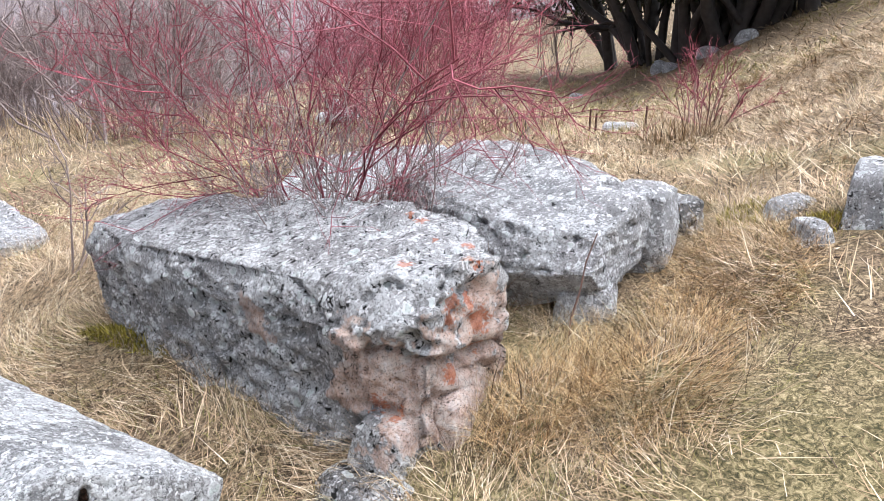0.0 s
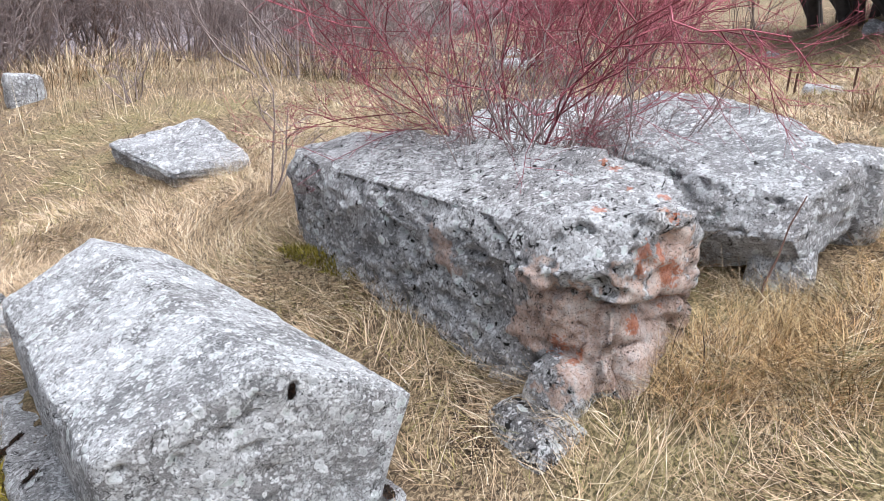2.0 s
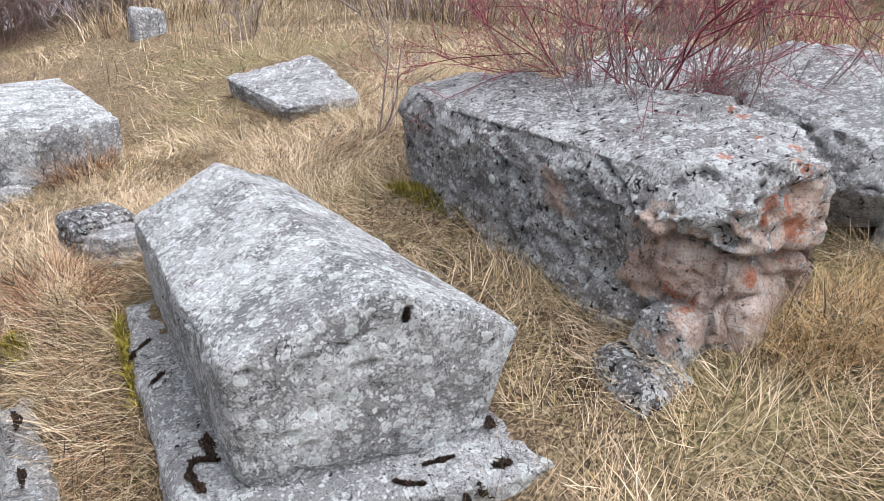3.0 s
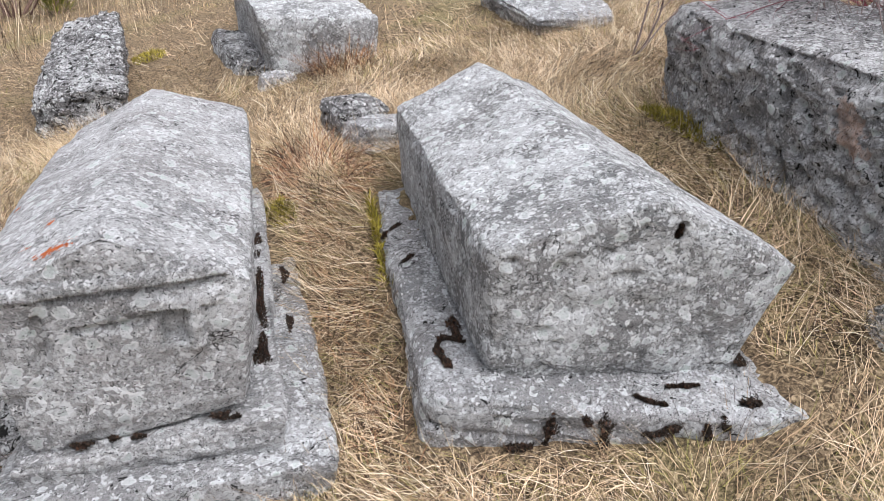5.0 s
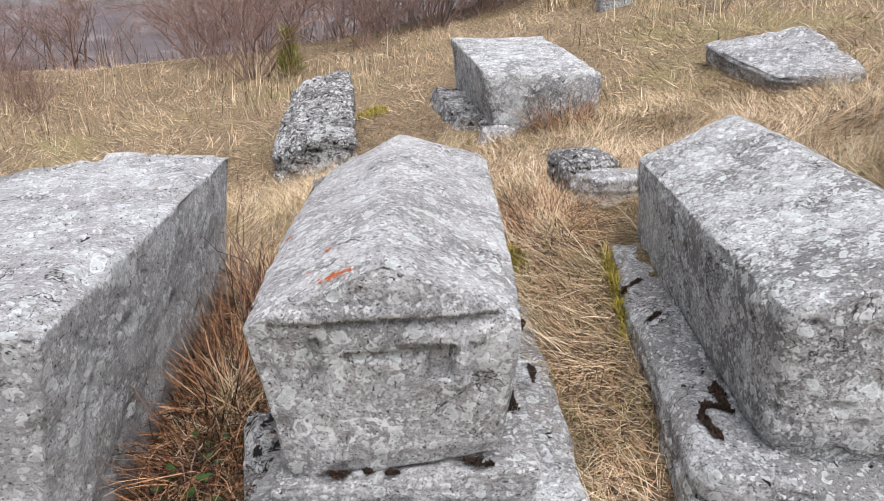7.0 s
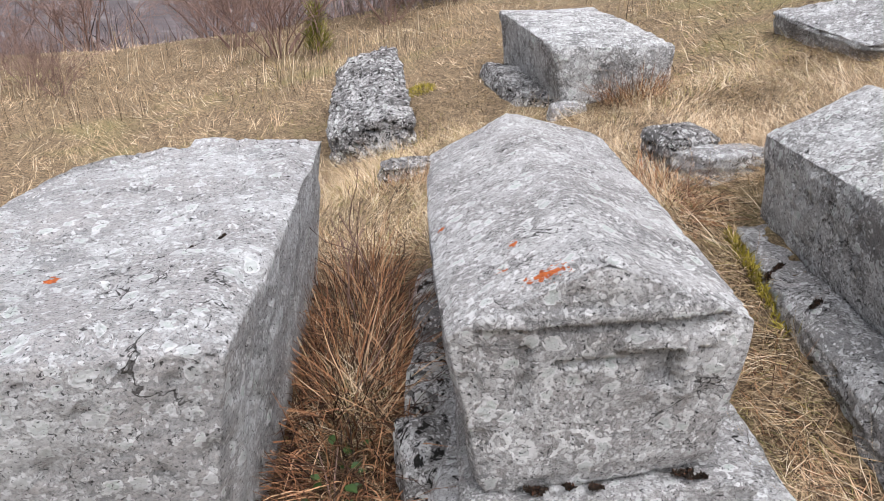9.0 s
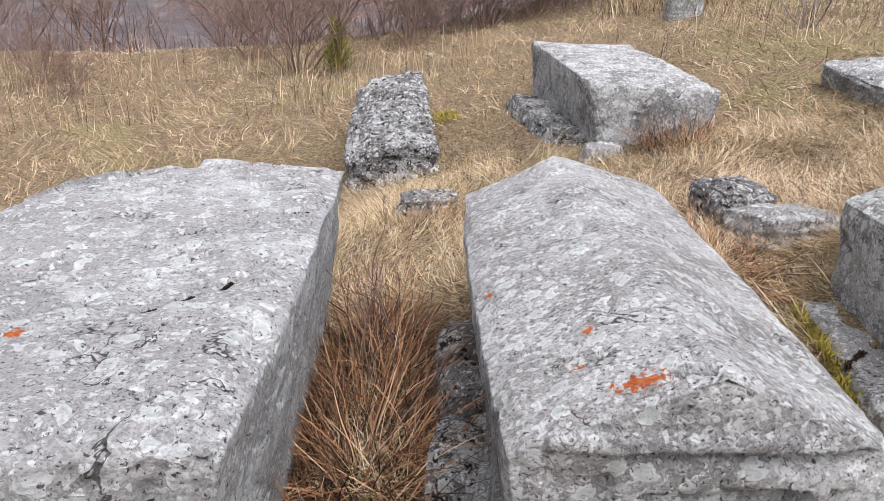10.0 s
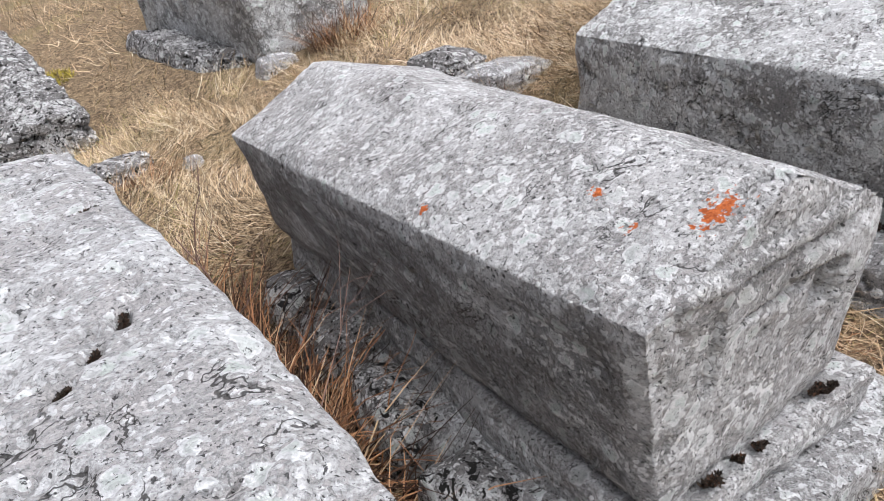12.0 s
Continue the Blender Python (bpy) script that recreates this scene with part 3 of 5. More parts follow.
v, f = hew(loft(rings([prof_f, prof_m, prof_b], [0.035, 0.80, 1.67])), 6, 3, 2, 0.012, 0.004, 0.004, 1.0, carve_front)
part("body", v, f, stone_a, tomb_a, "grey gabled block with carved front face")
up_f, up_b = [(-0.18, 0.16), (0.47, 0.24), (0.475, 0.350), (-0.17, 0.300)], [(-0.10, 0.03), (0.49, 0.10), (0.49, 0.265), (-0.10, 0.20)]
v, f = hew(loft(rings([up_f, up_b], [-0.005, 1.60])), 5, 3, 1, 0.010, 0.006, 0.006, 2.0, bed=0.004)
part("upper_step", v, f, stone_a, tomb_a)
lo_f, lo_b = [(-0.33, -0.1), (0.58, 0.0), (0.605, 0.275), (-0.25, 0.235)], [(-0.16, -0.2), (0.58, -0.05), (0.605, 0.185), (-0.12, 0.06)]
v, f = hew(loft(rings([lo_f, lo_b], [-0.10, 1.32])), 5, 3, 2, 0.014, 0.007, 0.006, 3.0, bed=0.004)
part("lower_step", v, f, stone_e, tomb_a)
for k, (x, y, z, sx, sy, sz, turn) in enumerate([(-0.24, 0.36, 0.02, 0.18, 0.34, 0.17, 5), (-0.22, 0.74, 0.0, 0.20, 0.36, 0.16, -6), (-0.20, 1.08, -0.02, 0.20, 0.30, 0.20, 10), (-0.17, 1.40, -0.04, 0.20, 0.30, 0.16, -8)]):
    v, f = boulder((x, y, z), (sx, sy, sz), turn, 4, 35.0 + k, 0.14, 0.006, 0.85)
    part("base_rubble", v, f, stone_pitted, tomb_a, "dark rough rubble under the step")

tomb_b = thing("gabled_tombstone", B_AT, "large grey gabled tombstone mottled with pale lichen on a plinth", "tombstone", "gabled tombstones")
pb_f = [(0.985, 0.37), (1.665, 0.40), (1.755, 0.745), (1.375, 0.925), (0.955, 0.775)]
pb_b = [(1.10, 0.24), (1.70, 0.34), (1.76, 0.66), (1.405, 0.825), (1.045, 0.645)]
cage = rings([pb_f, pb_b], [0.0, 1.50])
cage = [[(x, y - 0.20 * (x - 0.97) * (1 - y / 1.5), z) for x, y, z in ring] for ring in cage]
v, f = hew(loft(cage), 6, 3, 2, 0.012, 0.005, 0.006, 4.0, lambda v, nrm: slots(v, nrm, b_marks))
part("body", v, f, stone_b, tomb_b, "grey gabled block with lichen crusts")
cleft_sites = [(v, b_marks[:2], (0, 0.008, -0.010))]
pl_f, pl_b = [(0.80, 0.10), (1.82, 0.20), (1.78, 0.415), (0.82, 0.385)], [(0.93, 0.00), (1.85, 0.2), (1.85, 0.40), (0.95, 0.30)]
cage = rings([pl_f, pl_b], [-0.06, 1.42])
cage = [[(x, y - 0.30 * (x - 0.85) * (1 - y / 1.42), z) for x, y, z in ring] for ring in cage]
v, f = hew(loft(cage), 5, 3, 2, 0.016, 0.008, 0.010, 5.0, bed=0.006)
part("plinth", v, f, stone_e, tomb_b, "grey slab plinth with black moss pockets")

tomb_c = thing("chest_tombstone", C_AT, "pale flat-topped limestone chest tombstone with broken back corner", "tombstone", "chest tombstones")
pc_f = [(-1.66, -0.35), (-0.72, -0.28), (-0.605, 0.74), (-1.62, 0.71)]
pc_m = [(-1.68, -0.4), (-0.725, -0.28), (-0.60, 0.675), (-1.64, 0.63)]
pc_b = [(-1.66, -0.5), (-0.73, -0.30), (-0.62, 0.595), (-1.62, 0.51)]
thirds = lambda p: [p[0], p[1], p[2]] + [(p[2][0] + (p[3][0] - p[2][0]) * k / 3, p[2][1] + (p[3][1] - p[2][1]) * k / 3) for k in (1, 2)] + [p[3]]
cage = rings([thirds(p) for p in (pc_f, pc_m, pc_b)], [0.0, 0.9, 1.78])
cage = [[(x, y + 0.22 * (x + 0.65) * (1 - y / 1.76), z) for x, y, z in ring] for ring in cage]


def worn_top(v, nrm):
    top = nrm[:, 2] > 0.7
    notch = np.exp(-(((v[:, 0] + 1.00) / 0.10) ** 2 + ((v[:, 1] - 1.70) / 0.10) ** 2)) * 0.035
    ridge = np.exp(-(((v[:, 0] + 1.08) / 0.09) ** 2 + ((v[:, 1] - 1.66) / 0.10) ** 2)) * 0.02
    slope = np.clip(-1.15 - v[:, 0], 0, 1) * np.clip(v[:, 1] - 1.1, 0, 1) * 0.18
    hole = np.exp(-(((v[:, 0] + 0.923) / 0.035) ** 2 + ((v[:, 1] - 0.806) / 0.02) ** 2)) * 0.04
    return np.where(top, ridge - notch - slope - hole, 0) + slots(v, nrm, c_marks)


v, f = hew(loft(cage), 6, 2, 1, 0.014, 0.006, 0.008, 6.0, worn_top)
part("body", v, f, stone_c, tomb_c)
cleft_sites.append((v, c_marks[:6], (0, 0, -0.009)))
v, f = boulder((-1.06, 1.66, 0.505), (0.30, 0.22, 0.085), 8, 5, 6.4, 0.10, 0.004, 0.6)
part("broken_flake", v, f, stone_c, tomb_c, "raised pale flake on the broken back edge")

# broken block with overhanging top
rock_d = thing("broken_tombstone", D_AT, "broken grey limestone tombstone with overhanging top, rosy fracture and orange lichen", "tombstone")
d_prof = [
    ([(2.22, 0.42), (2.58, 0.46), (2.67, 0.82), (2.62, 1.16), (2.40, 1.20), (2.27, 1.08), (2.26, 0.82)], -0.40),
    ([(2.16, 0.42), (2.72, 0.48), (2.78, 0.85), (2.75, 1.22), (2.25, 1.15), (2.15, 1.00), (2.19, 0.80)], -0.20),
    ([(2.15, 0.40), (2.85, 0.50), (2.88, 0.85), (2.80, 1.24), (2.24, 1.115), (2.18, 0.98), (2.19, 0.74)], 0.12),
    ([(2.19, 0.40), (2.92, 0.50), (2.94, 0.85), (2.84, 1.20), (2.27, 1.085), (2.22, 0.96), (2.23, 0.72)], 0.60),
    ([(2.28, 0.40), (2.92, 0.50), (2.96, 0.85), (2.82, 1.14), (2.31, 1.045), (2.28, 0.93), (2.31, 0.72)], 1.20),
    ([(2.45, 0.42), (2.88, 0.50), (2.92, 0.80), (2.80, 1.06), (2.46, 1.005), (2.40, 0.90), (2.45, 0.74)], 1.72),
]


def fracture(v, nrm):
    """The overhanging nose, the crack behind it, the broken end with its cleft, and pitted faces."""
    x, y, z = v[:, 0], v[:, 1], v[:, 2]
    steep = np.clip((0.55 - nrm[:, 2]) / 0.3, 0, 1) * (nrm[:, 0] < 0.5)
    wob = 0.030 * fbm(v * 6, 3, 3)
    under = 0.945 - 0.14 * np.clip(x - 2.2, 0, 1) + wob
    nose_back = 0.117 + (z - 1.10) * 1.82 + wob
    nose = np.clip((nose_back - y) / 0.02, 0, 1) * np.clip((z - under) / 0.02, 0, 1)
    seam = np.exp(-((z - under) / 0.016) ** 2) * np.clip((nose_back + 0.02 - y) / 0.03, 0, 1) + np.exp(-((y - nose_back) / 0.016) ** 2) * np.clip((z - under) / 0.03, 0, 1)
    end = np.clip((-0.05 - y) / 0.15, 0, 1) * np.clip((under - z) / 0.02, 0, 1)
    facets = np.abs(fbm(v * np.array([9, 9, 7.0]), 3, 41))
    cleft = np.exp(-((x - 2.285 - 0.25 * (z - 0.7) - 0.02 * fbm(v * 8, 2, 5)) / 0.020) ** 2) * np.clip((0.84 - z) / 0.06, 0, 1) * (y < -0.1)
    back = np.clip((y - nose_back) / 0.02, 0, 1)
    ledge = np.clip((1.02 + wob - z) / 0.02, 0, 1) * back * np.exp(-((y - 0.35) / 0.30) ** 2)
    side_crack = np.exp(-((y - 0.62 - 0.4 * (z - 0.8) - 0.04 * fbm(v * 7, 2, 8)) / 0.012) ** 2) + np.exp(-((y - 1.30 - 0.06 * fbm(v * 7, 2, 9)) / 0.014) ** 2)
    gnaw = np.clip(np.abs(fbm(v * np.array([8, 8, 13.0]), 3, 52)) - 0.12, 0, 0.5)
    d = 0.024 * nose - 0.030 * ledge - 0.050 * seam - 0.012 * end - 0.032 * facets * end - 0.06 * cleft - 0.03 * side_crack * (nrm[:, 0] < -0.3)
    d = d - 0.05 * gnaw * nose - 0.05 * gnaw * back
    return d * steep + slots(v, nrm, weathered(9, 70, (2.2, -0.3, 1.0), (2.85, 1.6, 1.25), (0.010, 0.024), 0.02))


v, f = hew(loft(rings([p for p, _ in d_prof], [y for _, y in d_prof])), 5, 3, 1, 0.012, 0.010, 0.014, 7.0, fracture)
part("body", v, f, stone_d, rock_d)
for k, (x, y, sx, sy, sz) in enumerate([(2.25, -0.26, 0.24, 0.22, 0.16), (2.44, -0.35, 0.28, 0.14, 0.14)]):
    v, f = boulder((x, y, gz(x, y) - 0.02), (sx, sy, sz), 20 * k, 5, 7.5 + k, 0.10, 0, 0.75)
    part("foot", v, f, stone_d, rock_d, "broken rosy stone foot")

rock_e = thing("tilted_tombstone", E_AT, "tilted rough grey limestone block propped on a smaller stone", "tombstone")
e_prof = [
    ([(3.14, 0.88), (3.46, 0.96), (3.57, 1.10), (3.46, 1.22), (3.12, 1.14), (3.04, 1.0)], -0.52),
    ([(3.08, 0.80), (3.85, 0.78), (3.88, 1.12), (3.68, 1.29), (3.03, 1.15), (2.96, 0.98)], -0.20),
    ([(3.20, 0.60), (4.00, 0.75), (4.10, 1.15), (3.88, 1.33), (3.20, 1.18), (3.05, 0.95)], 0.30),
    ([(3.50, 0.60), (4.20, 0.75), (4.30, 1.10), (4.12, 1.29), (3.55, 1.18), (3.48, 0.95)], 0.78),
]
v, f = hew(loft(rings([p for p, _ in e_prof], [y for _, y in e_prof])), 5, 3, 1, 0.014, 0.009, 0.012, 8.0, bed=0.005)
part("body", v, f, stone_e, rock_e)
v, f = boulder((3.23, -0.41, 0.68), (0.34, 0.24, 0.27), 20, 5, 8.3, 0.05, 0, 0.98)
part("prop_stone", v, f, stone_e, rock_e, "smaller grey stone under the block")


def field_stone(name, label, mat, cage, at, levels=5, group="", **kw):
    ob = thing(name, at, label, "stone", group)
    v, f = hew(cage, levels, **kw)
    part("body", v, f, mat, ob)
    return ob


field_stone("flat_slab", "wide flat grey limestone slab behind a red shrub", stone_e,
            loft([[(3.3, 1.75, 0.5), (3.95, 0.95, 0.6), (5.5, 1.85, 0.6), (4.95, 2.9, 0.5)], [(3.32, 1.72, 0.94), (3.9, 1.0, 1.02), (5.45, 1.85, 1.05), (4.9, 2.85, 0.97)]]),
            (4.4, 1.9, 0.7), big=0.03, mid=0.01, pits=0.01, seed=9.0)

g = thing("chest_tombstone", (0.95, 4.4, 0.15), "grey flat-topped limestone chest tombstone with a cracked top", "tombstone", "chest tombstones")
g_f, g_b = [(0.70, 0.12), (1.36, 0.20), (1.40, 0.565), (0.60, 0.565)], [(0.50, 0.02), (1.28, 0.15), (1.27, 0.545), (0.44, 0.525)]


def cracked(v, nrm):
    line = np.exp(-((v[:, 0] - 0.97 - 0.05 * fbm(v * 4, 2, 3) - 0.06 * (v[:, 1] - 3.7)) / 0.012) ** 2) * (v[:, 1] < 4.4)
    return -0.03 * line


v, f = hew(loft(rings([g_f, g_b], [3.55, 5.36])), 5, 3, 1, 0.02, 0.007, 0.006, 10.0, cracked)
part("body", v, f, stone_b, g)
v, f = hew(loft([[(0.42, 3.9, 0.0), (0.72, 3.62, 0.0), (0.75, 5.0, 0.0), (0.25, 5.1, 0.0)], [(0.44, 3.92, 0.17), (0.70, 3.7, 0.20), (0.72, 5.0, 0.22), (0.30, 5.05, 0.15)]]), 5, 2, 1, 0.04, 0.015, 0.01, 11.0)
part("base_slab", v, f, stone_pitted, g, "broken pale slab under the block")

field_stone("tilted_slab", "low tilted grey limestone slab with dark undercut edge", stone_far,
            loft([[(2.40, 4.25, 0.30), (2.42, 3.30, 0.32), (2.86, 3.14, 0.40), (3.10, 4.2, 0.4)], [(2.31, 4.32, 0.64), (2.34, 3.06, 0.645), (2.86, 3.02, 0.69), (2.98, 4.15, 0.81)]]),
            (2.65, 3.7, 0.45), group="field stones", round_at=3, rounds=1, big=0.02, mid=0.012, pits=0.012, seed=12.0, bed=0.008)
field_stone("rough_block", "rough pitted grey limestone block in dry grass", stone_pitted,
            loft(rings([[(-0.84, -0.45), (-0.30, -0.40), (-0.27, 0.05), (-0.45, 0.08), (-0.75, 0.01), (-0.88, -0.08)], [(-0.92, -0.4), (-0.42, -0.3), (-0.42, 0.28), (-0.55, 0.30), (-0.80, 0.19), (-0.95, 0.08)]], [3.72, 5.1])),
            (-0.58, 4.3, -0.25), group="field stones", round_at=3, rounds=1, big=0.02, mid=0.020, pits=0.02, seed=13.0, bed=0.010)
ob = thing("layered_rock", (1.02, 2.1, 0.2), "low layered grey rock beside the gabled tomb", "stone", "field stones")
v, f = boulder((1.00, 2.22, 0.20), (0.34, 0.28, 0.25), 15, 5, 14.0, 0.05, 0.014, 0.95)
part("upper_lobe", v, f, stone_pitted, ob)
v, f = boulder((1.16, 2.02, 0.20), (0.52, 0.28, 0.22), 20, 5, 14.5, 0.05, 0.012, 0.95)
part("lower_lobe", v, f, stone_e, ob)
ob = thing("low_rock", (-0.32, 3.0, -0.15), "low layered pale rock half sunk in grass", "stone", "field stones")
v, f = boulder((-0.30, 3.02, -0.13), (0.46, 0.26, 0.15), 12, 5, 15.0, 0.06, 0.014)
part("body", v, f, stone_pitted, ob)


def small_rock(x, y, size, turn, seed, mat, label, group="loose rocks", levels=4, bed=0.0, rough=0.12, flat=0.75):
    at = (x, y, gz(x, y))
    ob = thing("rock", at, label, "rock", group)
    v, f = boulder(at, size, turn, levels, seed, rough, bed, flat)
    part("body", v, f, mat, ob)
    return ob


small_rock(2.12, -0.27, (0.28, 0.42, 0.045), -12, 16.0, stone_pitted, "low black and grey pitted rock below a broken tomb", levels=5, rough=0.35, flat=0.6)
small_rock(0.70, 3.42, (0.30, 0.16, 0.08), 10, 17.0, stone_e, "small pale flat rock at the foot of a chest tomb")
small_rock(3.68, -0.42, (0.30, 0.30, 0.30), 10, 18.0, stone_e, "grey lichened rock leaning on a tilted block", levels=5, flat=0.95, rough=0.07)
small_rock(4.10, -0.44, (0.30, 0.26, 0.14), 30, 19.0, stone_pitted, "low black pitted rock beside a tilted block")
small_rock(4.35, -0.86, (0.34, 0.18, 0.06), -15, 20.0, stone_far, "flat grey rock sunk in green turf")
small_rock(3.98, -1.02, (0.30, 0.16, 0.08), 30, 21.0, stone_far, "flat grey rock beside a standing stone")
small_rock(-0.05, 2.72, (0.12, 0.10, 0.05), 0, 22.0, stone_e, "small mossy rock in short grass")
field_stone("leaning_stone", "leaning grey limestone block in the turf", stone_far,
            loft([[(3.96, -1.08, 0.8), (4.0, -1.62, 0.8), (4.5, -1.65, 0.8), (4.45, -1.06, 0.8)], [(4.08, -1.12, 1.27), (4.12, -1.6, 1.30), (4.5, -1.6, 1.34), (4.46, -1.1, 1.30)]]),
            (4.2, -1.35, 0.95), group="field stones", big=0.02, mid=0.006, pits=0.006, seed=23.0)
hz0 = gz(2.65, 8.5)
field_stone("standing_stone", "small pale upright stone at the field's edge", stone_far,
            loft([[(2.45, 8.4, hz0 - 0.1), (2.86, 8.4, hz0 - 0.1), (2.86, 8.65, hz0 - 0.1), (2.45, 8.65, hz0 - 0.1)], [(2.45, 8.42, hz0 + 0.36), (2.84, 8.42, hz0 + 0.31), (2.82, 8.62, hz0 + 0.31), (2.47, 8.62, hz0 + 0.36)]]),
            (2.65, 8.5, hz0), levels=4, group="field stones", big=0.02, mid=0.008, seed=24.0)
small_rock(10.66, 8.2, (1.3, 0.9, 0.20), 40, 25.0, stone_far, "pale flat rock among red shrubs")
small_rock(15.0, 12.6, (1.1, 0.5, 0.25), 40, 25.5, stone_far, "pale flat rock among red shrubs")
for k, (x, y, s) in enumerate([(21.4, 6.3, 0.5), (20.6, 6.0, 0.6), (19.9, 5.4, 0.5), (19.6, 4.4, 0.6), (17.6, 6.9, 0.4), (19.2, 3.4, 0.6)]):
    small_rock(x, y, (s, s * 0.7, s * 0.4), 20 * k, 26.0 + k, stone_far, "grey rock under dark trees")

# flat marker slab with iron stakes
mx, my = 9.45, 2.18
mz = gz(mx, my)
marker = thing("marker_slab", (mx, my, mz), "small flat stone slab with rusty iron stakes", "marker")
v, f = boulder((mx, my, mz), (0.46, 0.46, 0.11), 25, 4, 33.0, 0.05, 0, 0.95)
part("slab", v, f, stone_far, marker)
for sx, sy, h in ((8.95, 2.28, 0.24), (9.35, 2.55, 0.28), (9.85, 2.02, 0.24)):
    sz = gz(sx, sy)
    v, f = tubes([(np.array([(sx, sy, sz - 0.1), (sx + 0.01, sy, sz + h * 0.5), (sx + 0.02, sy, sz + h)]), np.array([0.014, 0.014, 0.013]))], 6)
    part("stake", v, f, rust_metal, marker, "rusty iron stake")

# ---- shrubs ----
def branch(start, way, length, radius, level, rnd, out, spread, droop=0.0, kids=(5, 6, 4)):
    """Grows a branch and its twigs into out[level]."""
    k = 5 if level < 2 else 4
    pts = [np.array(start, float)]
    way = np.array(way, float) / np.linalg.norm(way)
    for i in range(k - 1):
        way = way + rnd.normal(0, 0.19 + 0.05 * level, 3) + np.array([0, 0, 0.06 - droop])
        way /= np.linalg.norm(way)
        pts.append(pts[-1] + way * length / (k - 1))
    pts = np.array(pts)
    out.setdefault(level, []).append((pts, np.linspace(radius, radius * 0.45, k)))
    if level >= len(kids):
        return
    for i in range(kids[level]):
        t = rnd.uniform(0.22, 1.0)
        j = min(int(t * (k - 1)), k - 2)
        p = pts[j] + (pts[j + 1] - pts[j]) * (t * (k - 1) - j)
        w = pts[j + 1] - pts[j]
        w = w / np.linalg.norm(w) + rnd.normal(0, spread, 3) + np.array([0, 0, 0.1])
        branch(p, w, length * rnd.uniform(0.35, 0.62) * (1.15 - 0.4 * t), radius * 0.56, level + 1, rnd, out, spread, droop, kids)


def shrub(name, x, y, height, stems, mats, label, seed, lean=0.5, radius=0.012, spread=0.6, kids=(5, 6, 4), base_r=0.15, group="", droop=0.0, z=None):
    rnd = np.random.default_rng(seed)
    out = {}
    z = gz(x, y) - 0.03 if z is None else z
    for i in range(stems):
        a, r = rnd.uniform(0, 2 * math.pi), base_r * math.sqrt(rnd.uniform(0, 1))
        tip = lean * rnd.uniform(0.2, 1.2)
        branch((x + r * math.cos(a), y + r * math.sin(a), z), (tip * math.cos(a), tip * math.sin(a), 1.0), height * rnd.uniform(0.65, 1.05), radius * rnd.uniform(0.6, 1.2), 0, rnd, out, spread, droop, kids)
    ob = thing(name, (x, y, z), label, "shrub", group)
    for one in out[0]:
        v, f = tubes([one], 6)
        part("stem", v, f, mats[0], ob)
    small = [t for k in out if k > 0 for t in out[k]]
    if small:
        v, f = tubes(small, 3)
        tagged(part("twig_growth", v, f, mats[1], ob), kind="stuff")
    return ob


shrub("red_twig_shrub", 3.20, 0.80, 1.75, 8, (red_bark, red_bark), "leafless shrub with fine dark red twigs behind broken tomb", 41, 0.72, 0.0066, 0.66, (10, 9, 5), 0.12, "red shrubs")
shrub("grey_stem_shrub", 3.06, 1.02, 1.75, 4, (grey_bark, red_bark), "leafless shrub with pale grey stems and red twigs", 42, 0.85, 0.009, 0.70, (10, 9, 5), 0.05, "red shrubs")
shrub("low_grey_shrub", 3.06, 0.70, 0.85, 40, (grey_bark, grey_bark), "low tangle of grey twigs under a red shrub", 40, 0.5, 0.0045, 0.6, (6, 5), 0.36)
red_far = shrub("red_twig_shrub", 9.0, 4.3, 2.6, 15, (brown_bark, red_bark), "tall leafless red-brown thicket shrub on the turf", 43, 0.4, 0.012, 0.5, (6, 6, 3), 0.5, "red shrubs")
for x, y, s, r in ((9.9, 5.2, 0.9, 80), (9.6, 5.9, 1.05, 160), (10.8, 5.8, 1.0, 250), (8.4, 4.9, 0.8, 20)):
    copy_thing(red_far, pose(x, y, gz(x, y) - 0.03, 0, 0, r)).scale = (s, s, s)
grey_far = shrub("grey_shrub", 6.6, 7.7, 1.7, 18, (grey_bark, grey_bark), "grey leafless bramble shrub at the field's edge", 44, 0.75, 0.012, 0.6, (6, 6, 3), 0.6, "edge shrubs")
brown_far = shrub("brown_shrub", -2.05, 8.9, 1.7, 13, (brown_bark, brown_bark), "brown leafless shrub with low arching branches", 45, 1.2, 0.013, 0.65, (7, 6, 3), 0.25, "edge shrubs")
rnd = np.random.default_rng(50)
edge = [(5.8, 7.2), (8.0, 8.6), (5.6, 11.0), (4.2, 12.4), (2.7, 11.9), (1.4, 12.8), (3.4, 13.6), (6.2, 12.6), (0.2, 13.6), (7.0, 11.2), (9.6, 10.6), (-1.2, 12.4), (5.2, 14.0), (8.2, 13.4), (11.5, 12.4), (13.0, 11.0), (-0.2, 11.6), (7.4, 9.9), (2.0, 14.2), (-2.4, 14.0)]
for k, (x, y) in enumerate(edge):
    src, s = (grey_far, rnd.uniform(1.0, 1.6)) if k % 5 or k == 0 else (red_far, rnd.uniform(0.6, 0.8))
    copy_thing(src, pose(x, y, gz(x, y) - 0.05, 0, 0, rnd.uniform(0, 360))).scale = (s, s, s)
thicket = [(0.4, 12.2), (1.2, 11.6), (2.0, 12.6), (3.0, 12.8), (3.6, 11.8), (4.6, 12.9), (5.0, 11.9), (-0.6, 12.9), (2.4, 11.2), (6.6, 13.2), (7.6, 11.8), (8.8, 12.4), (1.8, 13.4), (4.0, 14.2)]
